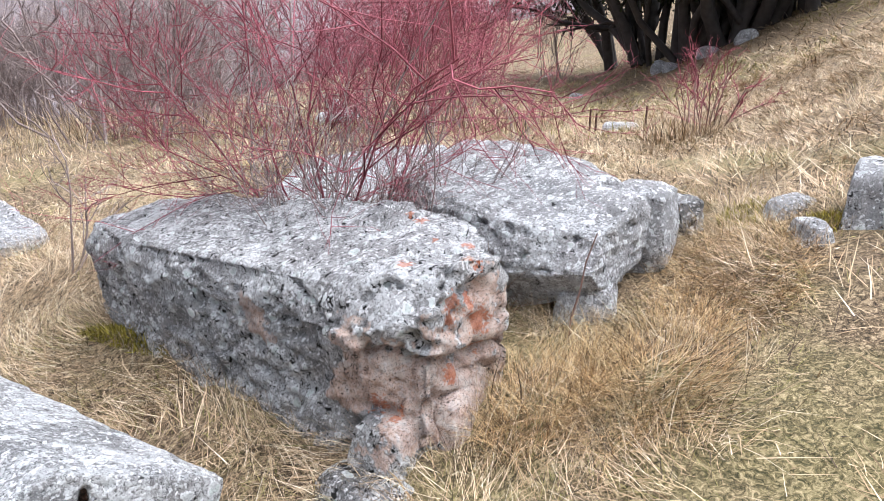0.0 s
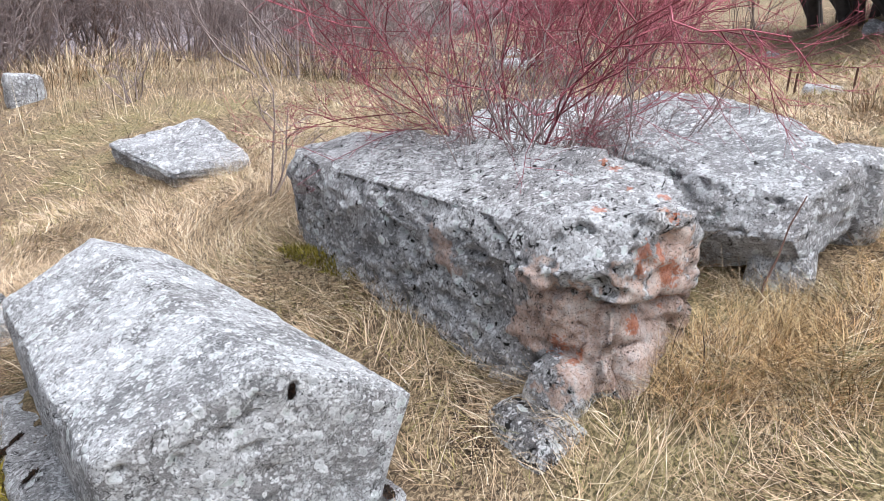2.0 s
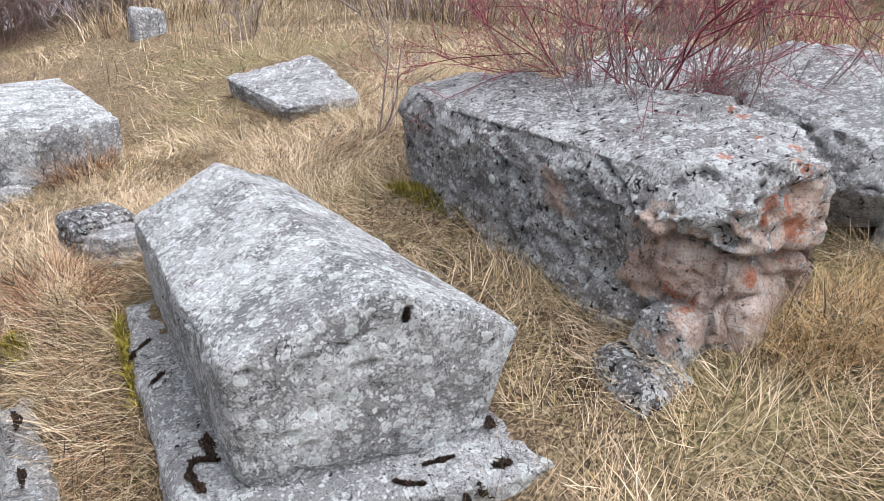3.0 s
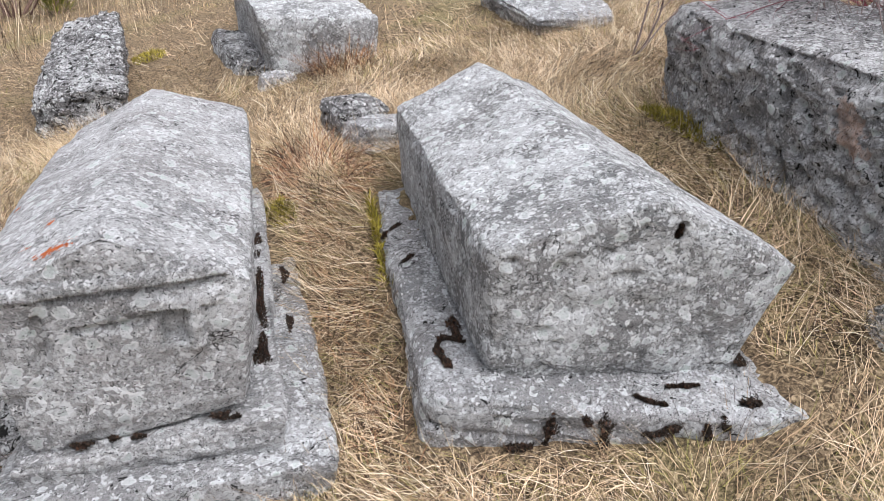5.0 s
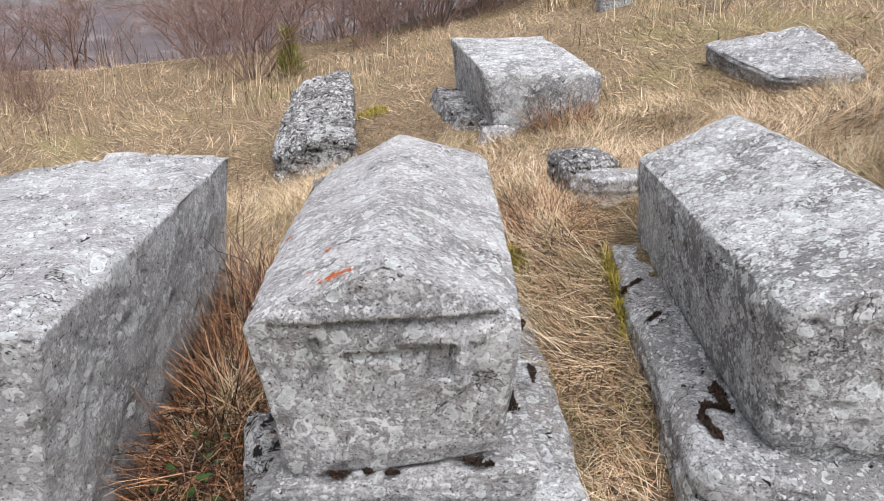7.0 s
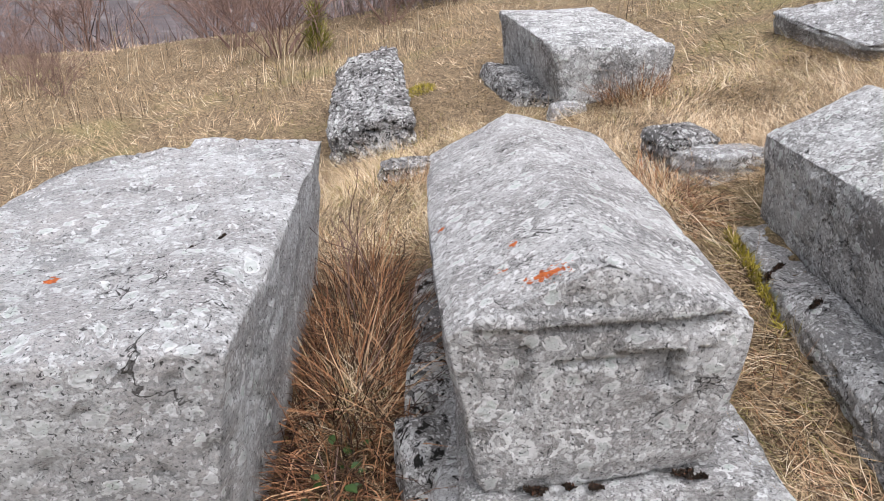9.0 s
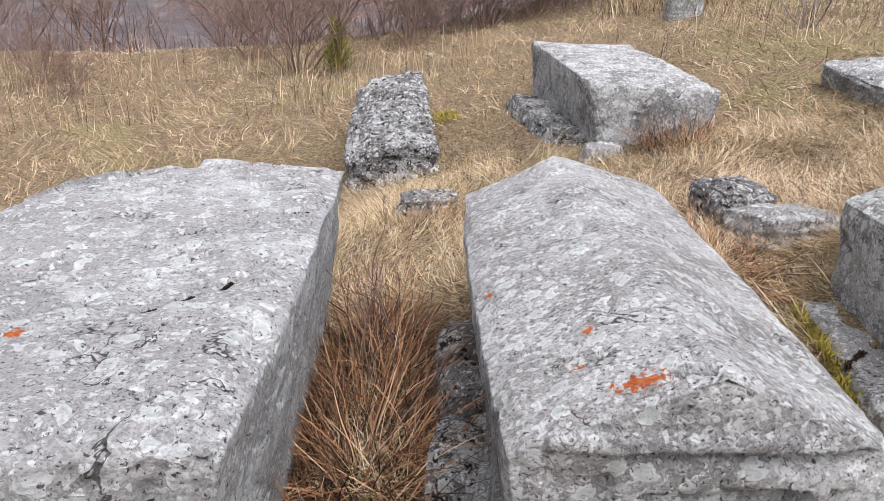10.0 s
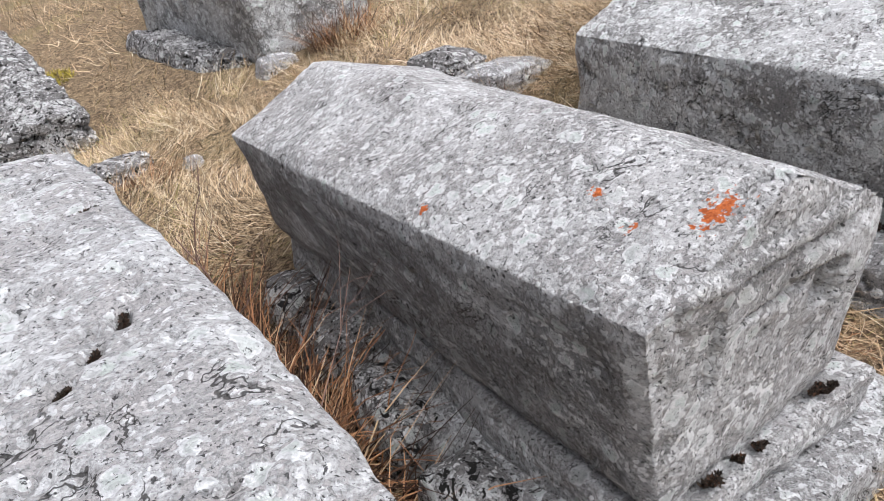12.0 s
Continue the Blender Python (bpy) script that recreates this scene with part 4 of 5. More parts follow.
for k, (x, y) in enumerate(thicket):
    s = rnd.uniform(1.0, 1.5)
    copy_thing(brown_far if k % 2 else grey_far, pose(x, y, gz(x, y) - 0.05, 0, 0, rnd.uniform(0, 360))).scale = (s, s, s)
for x, y, s in ((-3.1, 10.6, 0.9), (-0.7, 10.0, 0.7), (0.5, 11.0, 0.9), (-5.4, 8.7, 0.5), (-4.7, 8.0, 0.4), (-4.0, 12.8, 0.9), (-6.4, 13.0, 1.0), (-8.5, 12.0, 0.9), (-2.6, 12.4, 1.1), (-9.5, 14.5, 1.2)):
    copy_thing(brown_far, pose(x, y, gz(x, y) - 0.03, 0, 0, rnd.uniform(0, 360))).scale = (s, s, s)
shrub("thin_sapling", 2.62, 2.36, 0.75, 3, (grey_bark, grey_bark), "thin bare thorny sapling beside a broken tomb", 46, 0.8, 0.006, 0.75, (5, 4), 0.04)
shrub("red_sapling", 7.9, 0.72, 0.8, 12, (brown_bark, red_bark), "small red-brown sapling in dry grass", 47, 0.45, 0.010, 0.4, (5, 4), 0.2)
shrub("bare_sapling", 3.3, 6.6, 0.7, 5, (grey_bark, grey_bark), "low bare sapling in dry grass", 48, 1.1, 0.008, 0.7, (5, 5), 0.1)
shrub("bare_sapling", 24.0, 10.9, 3.2, 16, (grey_bark, grey_bark), "bare grey shrub at the foot of dark trees", 49, 0.35, 0.014, 0.4, (5, 5, 3), 0.5)
shrub("dry_stalk", 2.98, -0.46, 0.62, 1, (brown_bark, brown_bark), "single thin dry stalk in front of a tilted block", 51, 0.15, 0.0045, 0.3, (), 0.0)
shrub("dry_stalks", -0.42, 1.28, 0.62, 5, (brown_bark, brown_bark), "thin dry stalks in sedge between two tombs", 52, 0.18, 0.0035, 0.5, (3, 2), 0.14)
shrub("thin_bramble", -0.50, 0.72, 0.58, 1, (brown_bark, brown_bark), "thin arching bramble stem beside a chest tomb", 53, 0.7, 0.0035, 0.5, (4,), 0.0)

# bramble with dark green leaves in the gap
leaf_mat = blade_material("bramble_leaf", [(0.0, (0.02, 0.045, 0.015)), (1.0, (0.06, 0.11, 0.03))], 0.5)
bz = gz(-0.5, 0.35)
bramble = thing("bramble", (-0.5, 0.35, bz), "small bramble with dark green leaves between two tombs", "plant")
rnd = np.random.default_rng(58)
for k in range(3):
    a = rnd.uniform(0, 6.283)
    v, f = tubes([(np.array([(-0.5, 0.35, bz - 0.02), (-0.5 + 0.06 * math.cos(a), 0.35 + 0.06 * math.sin(a), bz + 0.08), (-0.5 + 0.14 * math.cos(a), 0.35 + 0.14 * math.sin(a), bz + 0.11)]), np.array([0.003, 0.0025, 0.002]))], 5)
    part("stem", v, f, brown_bark, bramble)
for k in range(22):
    a, r = rnd.uniform(0, 6.283), rnd.uniform(0.02, 0.13)
    c = np.array([-0.5 + r * math.cos(a), 0.35 + 1.4 * r * math.sin(a), bz + rnd.uniform(0.06, 0.13)])
    d = np.array([math.cos(a + rnd.normal(0, 0.5)), math.sin(a + rnd.normal(0, 0.5)), rnd.uniform(-0.3, 0.2)])
    w = np.cross(d, (0, 0, 1.0))
    L, W2 = rnd.uniform(0.025, 0.04), rnd.uniform(0.010, 0.016)
    up = np.array([0, 0, 0.006])
    v = [c, c + d * L * 0.4 + w * W2 + up, c + d * L * 0.4 - w * W2 + up, c + d * L * 0.45, c + d * L * 0.8 + w * W2 * 0.6 + up, c + d * L * 0.8 - w * W2 * 0.6 + up, c + d * L]
    part("leaf", v, np.array([(0, 1, 3), (0, 3, 2), (1, 4, 3), (3, 4, 6), (3, 6, 5), (2, 3, 5)]), leaf_mat, bramble)
small_rock(-0.62, 0.02, (0.20, 0.26, 0.10), 15, 34.0, stone_pitted, "dark rock at the foot of a chest tomb", levels=4)

# young conifer
jx, jy = -1.53, 8.5
jz = gz(jx, jy)
jun = thing("young_juniper", (jx, jy, jz), "small yellow-green juniper bush at the field's edge", "bush")
v, f = tubes([(np.array([(jx, jy, jz - 0.05), (jx + 0.02, jy, jz + 0.4), (jx, jy, jz + 0.62)]), np.array([0.03, 0.02, 0.008]))], 6)
part("trunk", v, f, brown_bark, jun)
rnd = np.random.default_rng(60)
n = 620
h = rnd.uniform(0.03, 1, n)
a, r = rnd.uniform(0, 6.283, n), 0.15 * np.sqrt(rnd.uniform(0, 1, n)) * (1.1 - h * 0.7)
v, f = blades(jx + r * np.cos(a), jy + r * np.sin(a), jz + h * 0.55, rnd.uniform(0.08, 0.20, n), np.full(n, 0.012), rnd.uniform(0.1, 0.7, n), a, rnd.uniform(0, 0.4, n), rnd, 2)
part("crown", v, f, fresh_needle, jun)

# dark trees on the rise
def dark_tree(x, y, seed, height=6.0):
    rnd = np.random.default_rng(seed)
    z = gz(x, y) - 0.1
    ob = thing("dark_tree", (x, y, z), "dark many-stemmed juniper tree with twisted trunks", "tree", "dark trees")
    out = {}
    for i in range(9):
        a = rnd.uniform(0, 6.283)
        t = rnd.uniform(0.1, 0.9)
        branch((x + 0.4 * math.cos(a), y + 0.4 * math.sin(a), z), (t * math.cos(a), t * math.sin(a), 1), height * rnd.uniform(0.7, 1.0), rnd.uniform(0.08, 0.2), 0, rnd, out, 0.55, 0.0, (5, 4))
    for one in out[0]:
        v, f = tubes([one], 7)
        part("trunk", v, f, dark_bark, ob)
    v, f = tubes(out[1] + out[2], 4)
    tagged(part("limb_growth", v, f, dark_bark, ob), kind="stuff")
    tips = np.concatenate([p for p, _ in out[1] + out[2]])
    tips = tips[tips[:, 2] > z + 1.7]
    pick = tips[rnd.integers(0, len(tips), 5000)] + rnd.normal(0, 0.28, (5000, 3))
    v, f = blades(pick[:, 0], pick[:, 1], pick[:, 2], rnd.uniform(0.15, 0.4, 5000), np.full(5000, 0.07), rnd.uniform(0, 1.2, 5000), rnd.uniform(0, 6.283, 5000), rnd.uniform(-0.3, 0.5, 5000), rnd, 2)
    part("crown", v, f, needle, ob)
    return ob


for k, (x, y) in enumerate([(24.8, 8.9), (22.3, 6.9), (20.9, 5.3), (20.4, 4.3), (20.6, 3.6), (20.8, 2.9), (20.0, 2.2), (23.5, 5.2)]):
    dark_tree(x, y, 70 + k)

# ---- scrub of the valley and far slope ----
rnd = np.random.default_rng(80)
n = 4200
fx, fv = rnd.uniform(-60, 75, n), 16.5 + 95 * rnd.uniform(0, 1, n) ** 1.7
fy = fv + 0.35 * fx
fz = ground_z(fx, fy)
per = 15
sx = np.repeat(fx, per) + rnd.normal(0, 0.5, n * per)
sy = np.repeat(fy, per) + rnd.normal(0, 0.5, n * per)
size = np.repeat(rnd.uniform(0.5, 1.6, n), per) * rnd.uniform(0.6, 1.2, n * per)
v, f = blades(sx, sy, np.repeat(fz, per) - 0.1, size, np.full(n * per, 0.032), rnd.uniform(0, 0.8, n * per), rnd.uniform(0, 6.283, n * per), rnd.uniform(-0.1, 0.3, n * per), rnd, 2)
far_mat = blade_material("valley_scrub_twigs", [(0.0, (0.08, 0.065, 0.065)), (0.5, (0.16, 0.125, 0.13)), (0.8, (0.23, 0.16, 0.16)), (1.0, (0.30, 0.27, 0.25))])
scrub_ob = new("valley_scrub", mesh_from("valley_scrub", v, f, far_mat))
tagged(scrub_ob, "grey-brown leafless scrub covering the valley side", "scrub", kind="stuff")

# ---- grass ----
footprints = [
    [(-0.30, -0.08), (0.59, -0.09), (0.59, 1.33), (-0.27, 1.33)], [(-0.22, 1.3), (0.47, 1.3), (0.46, 1.66), (-0.2, 1.66)],
    [(0.83, -0.06), (1.78, -0.34), (1.82, 1.42), (0.96, 1.42)], [(-1.7, -0.08), (-0.70, 0.14), (-0.70, 1.75), (-1.68, 1.75)],
    [(2.36, -0.33), (2.86, -0.33), (2.92, 1.6), (2.46, 1.6)], [(3.15, -0.5), (3.5, -0.5), (4.2, 0.7), (3.4, 0.7)],
    [(3.3, 1.75), (3.95, 0.95), (5.5, 1.85), (4.95, 2.9)], [(0.7, 3.6), (1.35, 3.6), (1.28, 5.3), (0.46, 5.3)],
    [(-0.84, 3.92), (-0.32, 3.92), (-0.38, 4.95), (-0.76, 4.95)], [(2.42, 3.3), (2.86, 3.14), (3.1, 4.2), (2.40, 4.25)],
    [(4.02, -1.16), (4.05, -1.6), (4.48, -1.6), (4.44, -1.15)],
]


def clear_of_stones(x, y):
    ok = np.ones(len(x), bool)
    for poly in footprints:
        area = sum(poly[i][0] * poly[(i + 1) % 4][1] - poly[(i + 1) % 4][0] * poly[i][1] for i in range(4))
        inside = np.ones(len(x), bool)
        for i in range(4):
            (ax, ay), (bx, by) = poly[i], poly[(i + 1) % 4]
            inside &= ((bx - ax) * (y - ay) - (by - ay) * (x - ax)) * np.sign(area) > 0
        ok &= ~inside
    return ok


def sward(name, n, region, length, width, lean, curl, mat, label, seed, patch_scale=None, patch_min=0.0, segs=3, invert=False):
    rnd = np.random.default_rng(seed)
    x, y = rnd.uniform(region[0], region[1], n), rnd.uniform(region[2], region[3], n)
    keep = clear_of_stones(x, y)
    if patch_scale:
        keep &= fbm(np.stack([x, y, 0 * x], 1) * patch_scale, 3, 31) > patch_min
    x, y = x[keep], y[keep]
    n = len(x)
    p = np.stack([x, y, 0 * x], 1)
    flow = fbm(p * 1.7, 3, 33) * 5.0 + 2.2
    heading = flow + rnd.normal(0, 0.75, n)
    tuft = 0.7 + 0.6 * (fbm(p * 2.6, 2, 35) * 0.5 + 0.5)
    v, f = blades(x, y, ground_z(x, y) - 0.012, rnd.uniform(*length, n) * tuft, rnd.uniform(*width, n), np.clip(rnd.normal(*lean, n), 0.02, 1.1), heading, rnd.uniform(*curl, n), rnd, segs)
    ob = new(name, mesh_from(name, v, f, mat))
    return tagged(ob, label, "grass", kind="stuff")


sward("matted_grass", 275000, (-1.4, 4.6, -1.1, 3.6), (0.07, 0.24), (0.0011, 0.0022), (0.90, 0.20), (-0.3, 0.8), straw, "matted pale dry winter grass", 90, segs=2)
sward("field_grass", 130000, (-6.5, 12.5, -1.8, 12.0), (0.07, 0.22), (0.0026, 0.0055), (0.90, 0.2), (-0.3, 0.7), straw, "matted dry grass of the open field", 91, segs=2)
sward("hillside_grass", 80000, (4.2, 13.0, -2.2, 4.5), (0.07, 0.22), (0.0026, 0.0055), (0.90, 0.2), (-0.3, 0.7), straw, "dry grass of the rising hillside", 96, segs=2)
sward("far_grass", 36000, (11.0, 30.0, -5.0, 14.0), (0.10, 0.28), (0.008, 0.015), (0.85, 0.2), (0.0, 0.5), straw, "dry grass of the far hillside", 92, segs=2)
sward("green_grass", 30000, (-2.6, 9.0, -1.6, 9.0), (0.03, 0.09), (0.002, 0.004), (0.4, 0.25), (0.0, 0.6), green, "short green grass showing through dry turf", 93, 1.4, 0.05, segs=2)
sward("hillside_green", 16000, (8.0, 24.0, 0.5, 9.0), (0.08, 0.20), (0.008, 0.014), (0.7, 0.25), (0.0, 0.6), green, "green grass below dark trees", 98, 0.35, 0.0, segs=2)
sward("olive_grass", 60000, (-2.0, 4.8, -1.2, 3.8), (0.05, 0.15), (0.0012, 0.0026), (0.85, 0.2), (-0.1, 0.6), green, "olive blades among the matted dry grass", 97, 0.9, -0.3, segs=2)
sward("upright_grass", 3500, (-6.5, 10.0, 6.0, 12.0), (0.2, 0.5), (0.004, 0.007), (0.12, 0.10), (0.0, 0.35), straw, "tall pale upright grass stems", 94, 0.7, 0.15)
sward("loose_stems", 1500, (-2.2, 5.0, -1.3, 4.0), (0.12, 0.3), (0.0012, 0.0022), (0.35, 0.2), (0.0, 0.5), straw, "thin loose dry stems above the turf", 95)


def tuft(name, n, cx, cy, rx, ry, length, lean, mat, label, seed, width=(0.0025, 0.005), turn=0.0, bias=None, curl=(0.1, 1.0)):
    """A dense tuft of long grass."""
    rnd = np.random.default_rng(seed)
    a, r = rnd.uniform(0, 6.283, n), np.sqrt(rnd.uniform(0, 1, n))
    u, w = r * np.cos(a) * rx, r * np.sin(a) * ry
    c, s = math.cos(radians(turn)), math.sin(radians(turn))
    x, y = cx + c * u - s * w, cy + s * u + c * w
    keep = clear_of_stones(x, y)
    x, y, a = x[keep], y[keep], a[keep]
    heading = a + rnd.normal(0, 0.8, len(x)) if bias is None else rnd.normal(bias, 0.9, len(x))
    v, f = blades(x, y, ground_z(x, y) - 0.01, rnd.uniform(*length, len(x)), rnd.uniform(*width, len(x)), np.clip(rnd.normal(lean, 0.18, len(x)), 0.02, 1.1), heading, rnd.uniform(*curl, len(x)), rnd, 4)
    ob = new(name, mesh_from(name, v, f, mat))
    return tagged(ob, label, "grass", kind="stuff")


tuft("sedge_tuft", 2000, -0.48, 0.85, 0.17, 0.75, (0.16, 0.46), 0.30, russet, "tall russet sedge between two tombs", 100, (0.003, 0.006), curl=(0.3, 2.3))
# near-black dead grass: the shade in gaps and at feet is in its colour
shaded_dead = blade_material("shaded_dead_grass", [(0.0, (0.010, 0.007, 0.005)), (0.6, (0.03, 0.018, 0.012)), (1.0, (0.09, 0.05, 0.03))])
tuft("dead_grass", 5000, -0.46, 0.80, 0.20, 0.95, (0.03, 0.10), 0.8, shaded_dead, "dark dead grass, gap shade in its colour, between two tombs", 114, (0.004, 0.008))
tuft("dead_grass", 1500, 2.95, 0.7, 0.10, 0.9, (0.03, 0.10), 0.8, shaded_dead, "dark dead grass, gap shade in its colour, between broken tombs", 115, (0.004, 0.008))
tuft("dead_grass", 900, 2.10, -0.12, 0.16, 0.14, (0.02, 0.06), 0.8, shaded_dead, "dark dead grass, shade in its colour, at a broken tomb's foot", 116, (0.003, 0.006))
tuft("sedge_tuft", 1100, 0.76, 1.72, 0.14, 0.32, (0.14, 0.30), 0.6, russet, "russet grass tuft beside a layered rock", 101, curl=(0.3, 1.6))
tuft("sedge_tuft", 420, 1.12, 3.40, 0.20, 0.12, (0.14, 0.32), 0.35, russet, "russet grass tuft at the foot of a chest tomb", 102)
tuft("sedge_tuft", 260, -0.32, 2.76, 0.20, 0.08, (0.06, 0.14), 0.5, russet, "russet grass before a low rock", 103)
tuft("golden_tuft", 2400, 2.85, -0.82, 0.40, 0.20, (0.08, 0.22), 0.55, golden, "golden grass tuft before broken tombs", 104, (0.0012, 0.0024))
tuft("golden_tuft", 1500, 2.62, -0.58, 0.30, 0.12, (0.08, 0.24), 0.5, golden, "golden grass tuft before broken tombs", 105, (0.0012, 0.0024))
tuft("golden_tuft", 1500, 3.60, -0.85, 0.5, 0.25, (0.08, 0.20), 0.65, golden, "golden grass tuft beside a tilted block", 106, (0.0014, 0.003))
tuft("golden_tuft", 900, 3.0, 0.6, 0.12, 0.8, (0.15, 0.4), 0.3, russet, "dry weeds in the gap between tombs", 107)
tuft("golden_tuft", 500, 3.08, 0.45, 0.14, 0.30, (0.2, 0.5), 0.2, russet, "dry weeds at the foot of a red shrub", 108)
tuft("golden_tuft", 1300, 0.72, 0.6, 0.10, 1.0, (0.07, 0.18), 0.9, russet, "flattened brown grass between two tombs", 109, (0.0015, 0.003), bias=1.6)
tuft("golden_tuft", 900, 9.3, 3.7, 1.3, 0.7, (0.25, 0.6), 0.2, straw, "tall pale grass round red shrubs", 110, (0.005, 0.010))
tuft("golden_tuft", 700, 6.4, 7.2, 1.4, 0.7, (0.3, 0.7), 0.2, straw, "tall pale grass round grey shrubs", 111, (0.005, 0.010))
tuft("golden_tuft", 600, 7.8, 0.85, 0.5, 0.35, (0.15, 0.35), 0.25, straw, "tall pale grass round a sapling", 112, (0.004, 0.008))
tuft("golden_tuft", 900, 3.4, 9.6, 1.6, 0.8, (0.25, 0.6), 0.25, straw, "tall pale grass at the field's edge", 113, (0.005, 0.010))


def moss(cx, cy, rx, ry, turn, seed, n=1400, z0=0.0):
    rnd = np.random.default_rng(seed)
    a, r = rnd.uniform(0, 6.283, n), np.sqrt(rnd.uniform(0, 1, n))
    c, s = math.cos(radians(turn)), math.sin(radians(turn))
    u, w = r * np.cos(a) * rx, r * np.sin(a) * ry
    x, y = cx + c * u - s * w, cy + s * u + c * w
    v, f = blades(x, y, ground_z(x, y) + z0 * (1 - r), rnd.uniform(0.02, 0.05, n), np.full(n, 0.006), rnd.uniform(0, 0.9, n), rnd.uniform(0, 6.283, n), rnd.uniform(0, 0.5, n), rnd, 2)
    ob = new("moss", mesh_from("moss", v, f, moss_mat))
    return tagged(ob, "yellow-green moss cushion at a stone's foot", "moss", "moss", "stuff")


moss(2.33, 1.15, 0.07, 0.45, 8, 120, 1800, 0.06)
moss(0.56, 1.42, 0.07, 0.10, 0, 121, 900, 0.05)
moss(0.90, 1.05, 0.02, 0.35, -5, 122, 420, 0.02)
moss(-0.24, 5.1, 0.14, 0.2, 0, 123, 500, 0.03)
moss(4.3, -0.7, 0.25, 0.12, 0, 124, 800, 0.02)
moss(4.1, -1.05, 0.12, 0.1, 0, 125, 400, 0.04)


# black moss on the steps, also darkening the joint beside the body
black_moss_shade = blade_material("black_moss_shade", [(0.0, (0.008, 0.006, 0.005)), (0.7, (0.03, 0.02, 0.014)), (1.0, (0.08, 0.035, 0.02))])


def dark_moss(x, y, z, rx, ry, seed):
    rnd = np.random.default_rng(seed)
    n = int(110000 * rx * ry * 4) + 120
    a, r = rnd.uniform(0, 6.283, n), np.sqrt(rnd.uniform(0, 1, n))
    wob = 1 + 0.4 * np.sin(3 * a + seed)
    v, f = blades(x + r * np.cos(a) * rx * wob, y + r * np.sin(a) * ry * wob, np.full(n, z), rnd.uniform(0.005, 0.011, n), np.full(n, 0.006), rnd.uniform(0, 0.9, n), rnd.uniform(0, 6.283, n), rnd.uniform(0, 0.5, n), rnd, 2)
    ob = new("black_moss_shade", mesh_from("black_moss_shade", v, f, black_moss_shade))
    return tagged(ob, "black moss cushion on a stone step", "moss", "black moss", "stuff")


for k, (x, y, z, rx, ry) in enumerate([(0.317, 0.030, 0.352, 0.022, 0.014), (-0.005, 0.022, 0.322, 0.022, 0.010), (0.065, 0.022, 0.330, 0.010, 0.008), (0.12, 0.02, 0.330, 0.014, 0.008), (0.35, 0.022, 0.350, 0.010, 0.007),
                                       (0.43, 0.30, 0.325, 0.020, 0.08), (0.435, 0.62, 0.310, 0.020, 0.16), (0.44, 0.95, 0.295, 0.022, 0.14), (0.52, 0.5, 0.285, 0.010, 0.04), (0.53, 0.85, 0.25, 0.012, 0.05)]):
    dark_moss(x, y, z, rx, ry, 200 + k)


def moss_shade_stroke(points, width, seed):
    """Black moss along a line of points; in clefts its colour stands in for shade."""
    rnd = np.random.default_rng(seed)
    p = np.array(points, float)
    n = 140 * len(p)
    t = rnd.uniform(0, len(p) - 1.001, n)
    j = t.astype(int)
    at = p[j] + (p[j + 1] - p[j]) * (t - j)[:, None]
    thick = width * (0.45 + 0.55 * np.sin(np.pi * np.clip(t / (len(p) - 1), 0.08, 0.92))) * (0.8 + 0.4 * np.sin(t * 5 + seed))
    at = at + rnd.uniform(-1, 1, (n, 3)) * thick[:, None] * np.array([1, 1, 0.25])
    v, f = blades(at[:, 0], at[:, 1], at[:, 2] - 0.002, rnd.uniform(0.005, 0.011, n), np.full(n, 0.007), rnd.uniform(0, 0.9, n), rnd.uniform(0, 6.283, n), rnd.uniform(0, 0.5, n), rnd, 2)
    ob = new("black_moss_shade", mesh_from("black_moss_shade", v, f, black_moss_shade))
    return tagged(ob, "black moss filling a tomb's crevice, cleft shade in its colour", "moss", "black moss", "stuff")


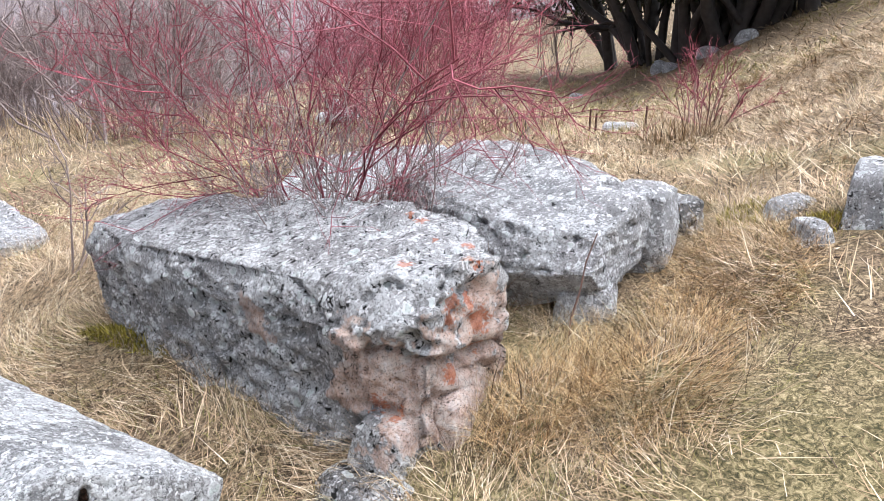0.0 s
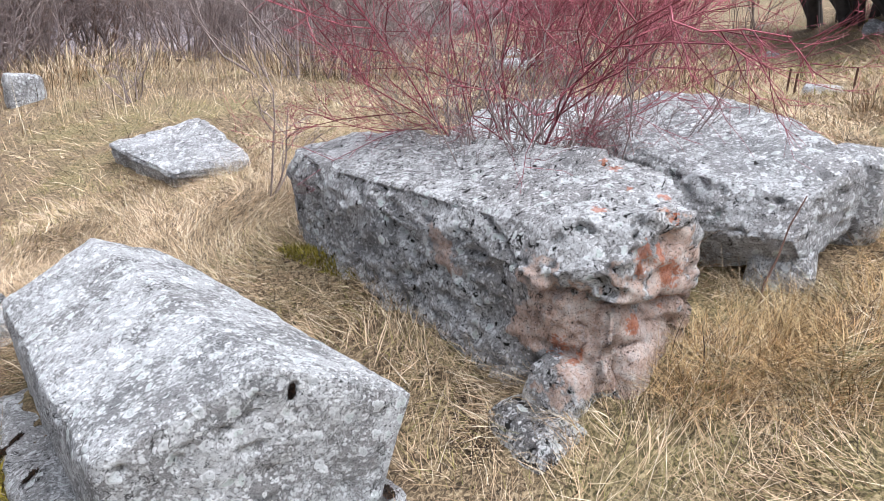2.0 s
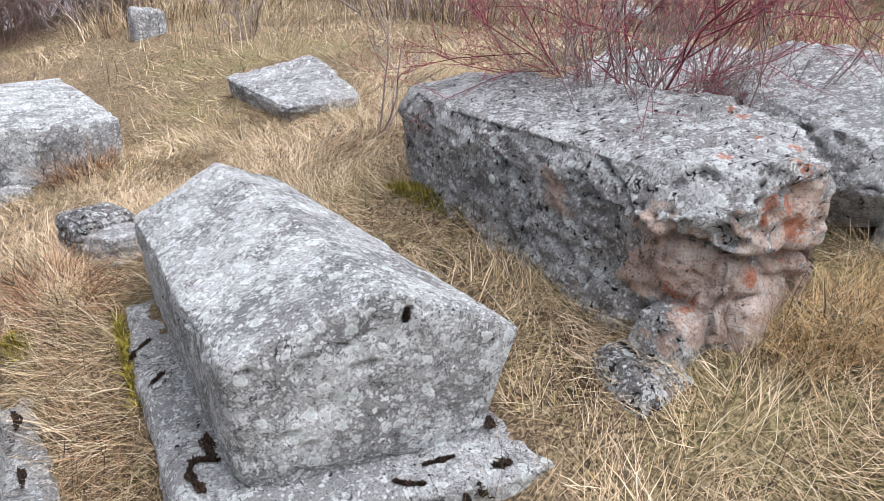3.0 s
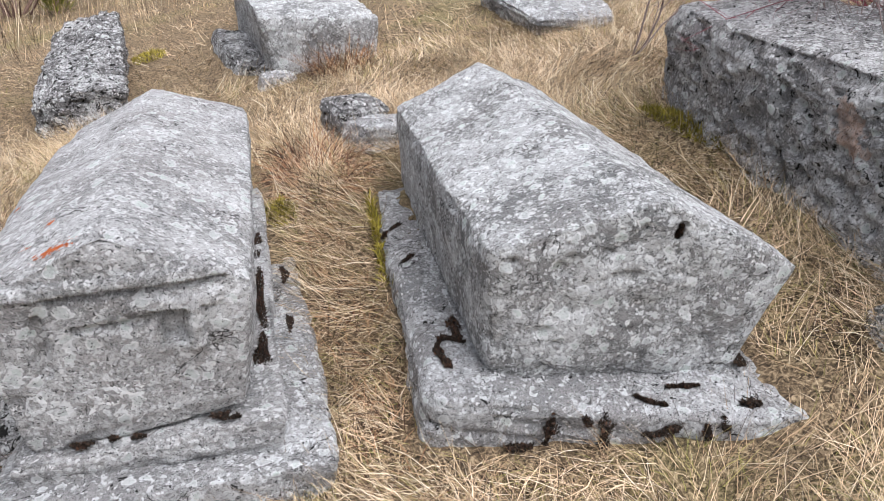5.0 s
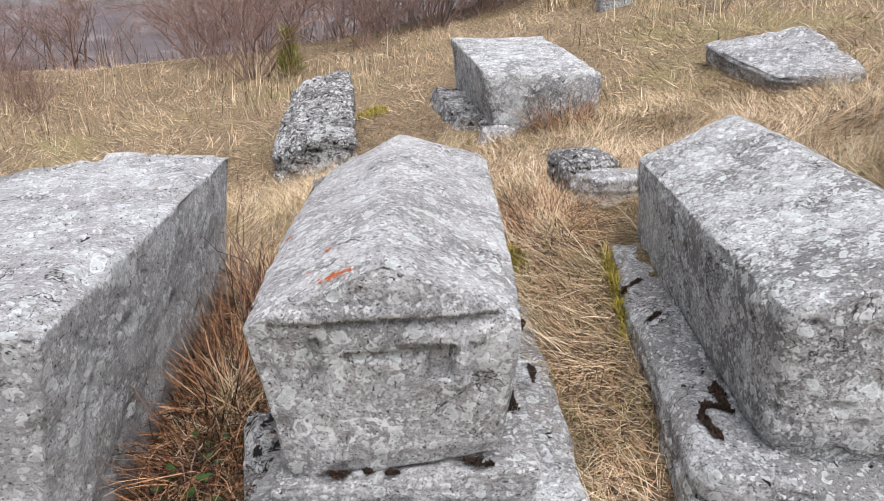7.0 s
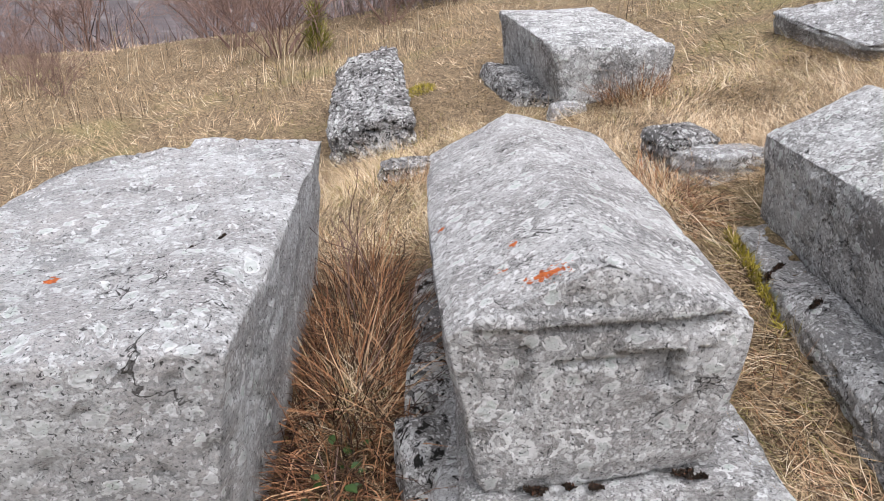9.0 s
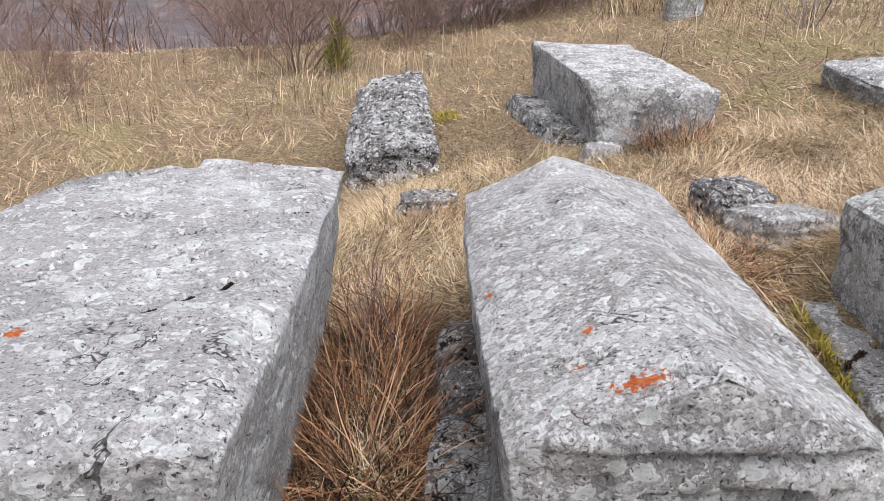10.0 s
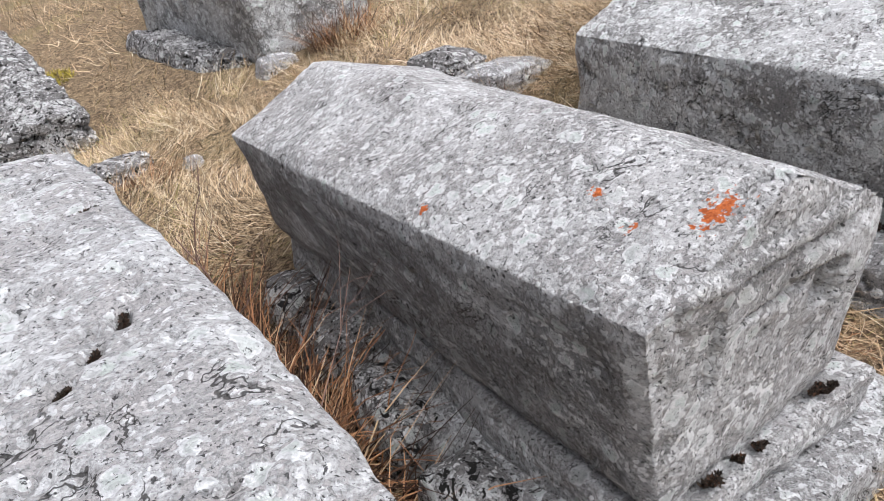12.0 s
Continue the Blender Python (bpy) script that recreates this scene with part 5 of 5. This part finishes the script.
for k, (points, width) in enumerate([
        ([(0.988, 0.31, 0.375), (0.976, 0.25, 0.382), (0.972, 0.20, 0.386)], 0.018), ([(0.985, 0.17, 0.386), (0.955, 0.19, 0.386), (0.925, 0.205, 0.383), (0.902, 0.17, 0.380)], 0.012), ([(0.900, 0.165, 0.380), (0.903, 0.11, 0.384), (0.914, 0.065, 0.387)], 0.014),
        ([(0.985, 1.04, 0.322), (0.94, 1.00, 0.315), (0.905, 0.97, 0.300)], 0.012), ([(0.97, 0.75, 0.345), (0.93, 0.72, 0.34)], 0.010),
        ([(1.130, -0.140, 0.375), (1.125, -0.155, 0.33), (1.110, -0.160, 0.28)], 0.013), ([(1.08, -0.150, 0.27), (1.02, -0.135, 0.26)], 0.02),
        ([(1.25, -0.185, 0.385), (1.255, -0.200, 0.34), (1.25, -0.205, 0.29)], 0.018), ([(1.205, -0.175, 0.37), (1.215, -0.18, 0.34)], 0.010), ([(1.35, -0.225, 0.33), (1.39, -0.24, 0.335), (1.43, -0.25, 0.36)], 0.016),
        ([(1.345, -0.16, 0.402), (1.362, -0.18, 0.402), (1.395, -0.20, 0.400), (1.41, -0.207, 0.400)], 0.006), ([(1.44, -0.150, 0.408), (1.49, -0.157, 0.408), (1.53, -0.163, 0.409)], 0.008),
        ([(1.50, -0.265, 0.37), (1.505, -0.275, 0.33)], 0.014), ([(1.535, -0.270, 0.395), (1.545, -0.285, 0.36)], 0.012), ([(1.60, -0.25, 0.41), (1.65, -0.26, 0.41)], 0.014), ([(1.69, -0.12, 0.418), (1.70, -0.05, 0.418)], 0.016)]):
    moss_shade_stroke(points, width, 230 + k)

# near-black tufts in the tombs' clefts; dirt and the slits' shade as colour
for body, marks, sink in cleft_sites:
    for k, (place, way, long_, wide, deep) in enumerate(marks):
        way = np.array(way, float) / np.linalg.norm(way)
        gap = np.linalg.norm(body - np.array(place), axis=1)
        near = body[gap < max(0.035, gap.min() + 0.01)].mean(0) + np.array(sink)
        moss_shade_stroke([near - way * long_ * 0.7, near, near + way * long_ * 0.7], 0.004, 300 + k)
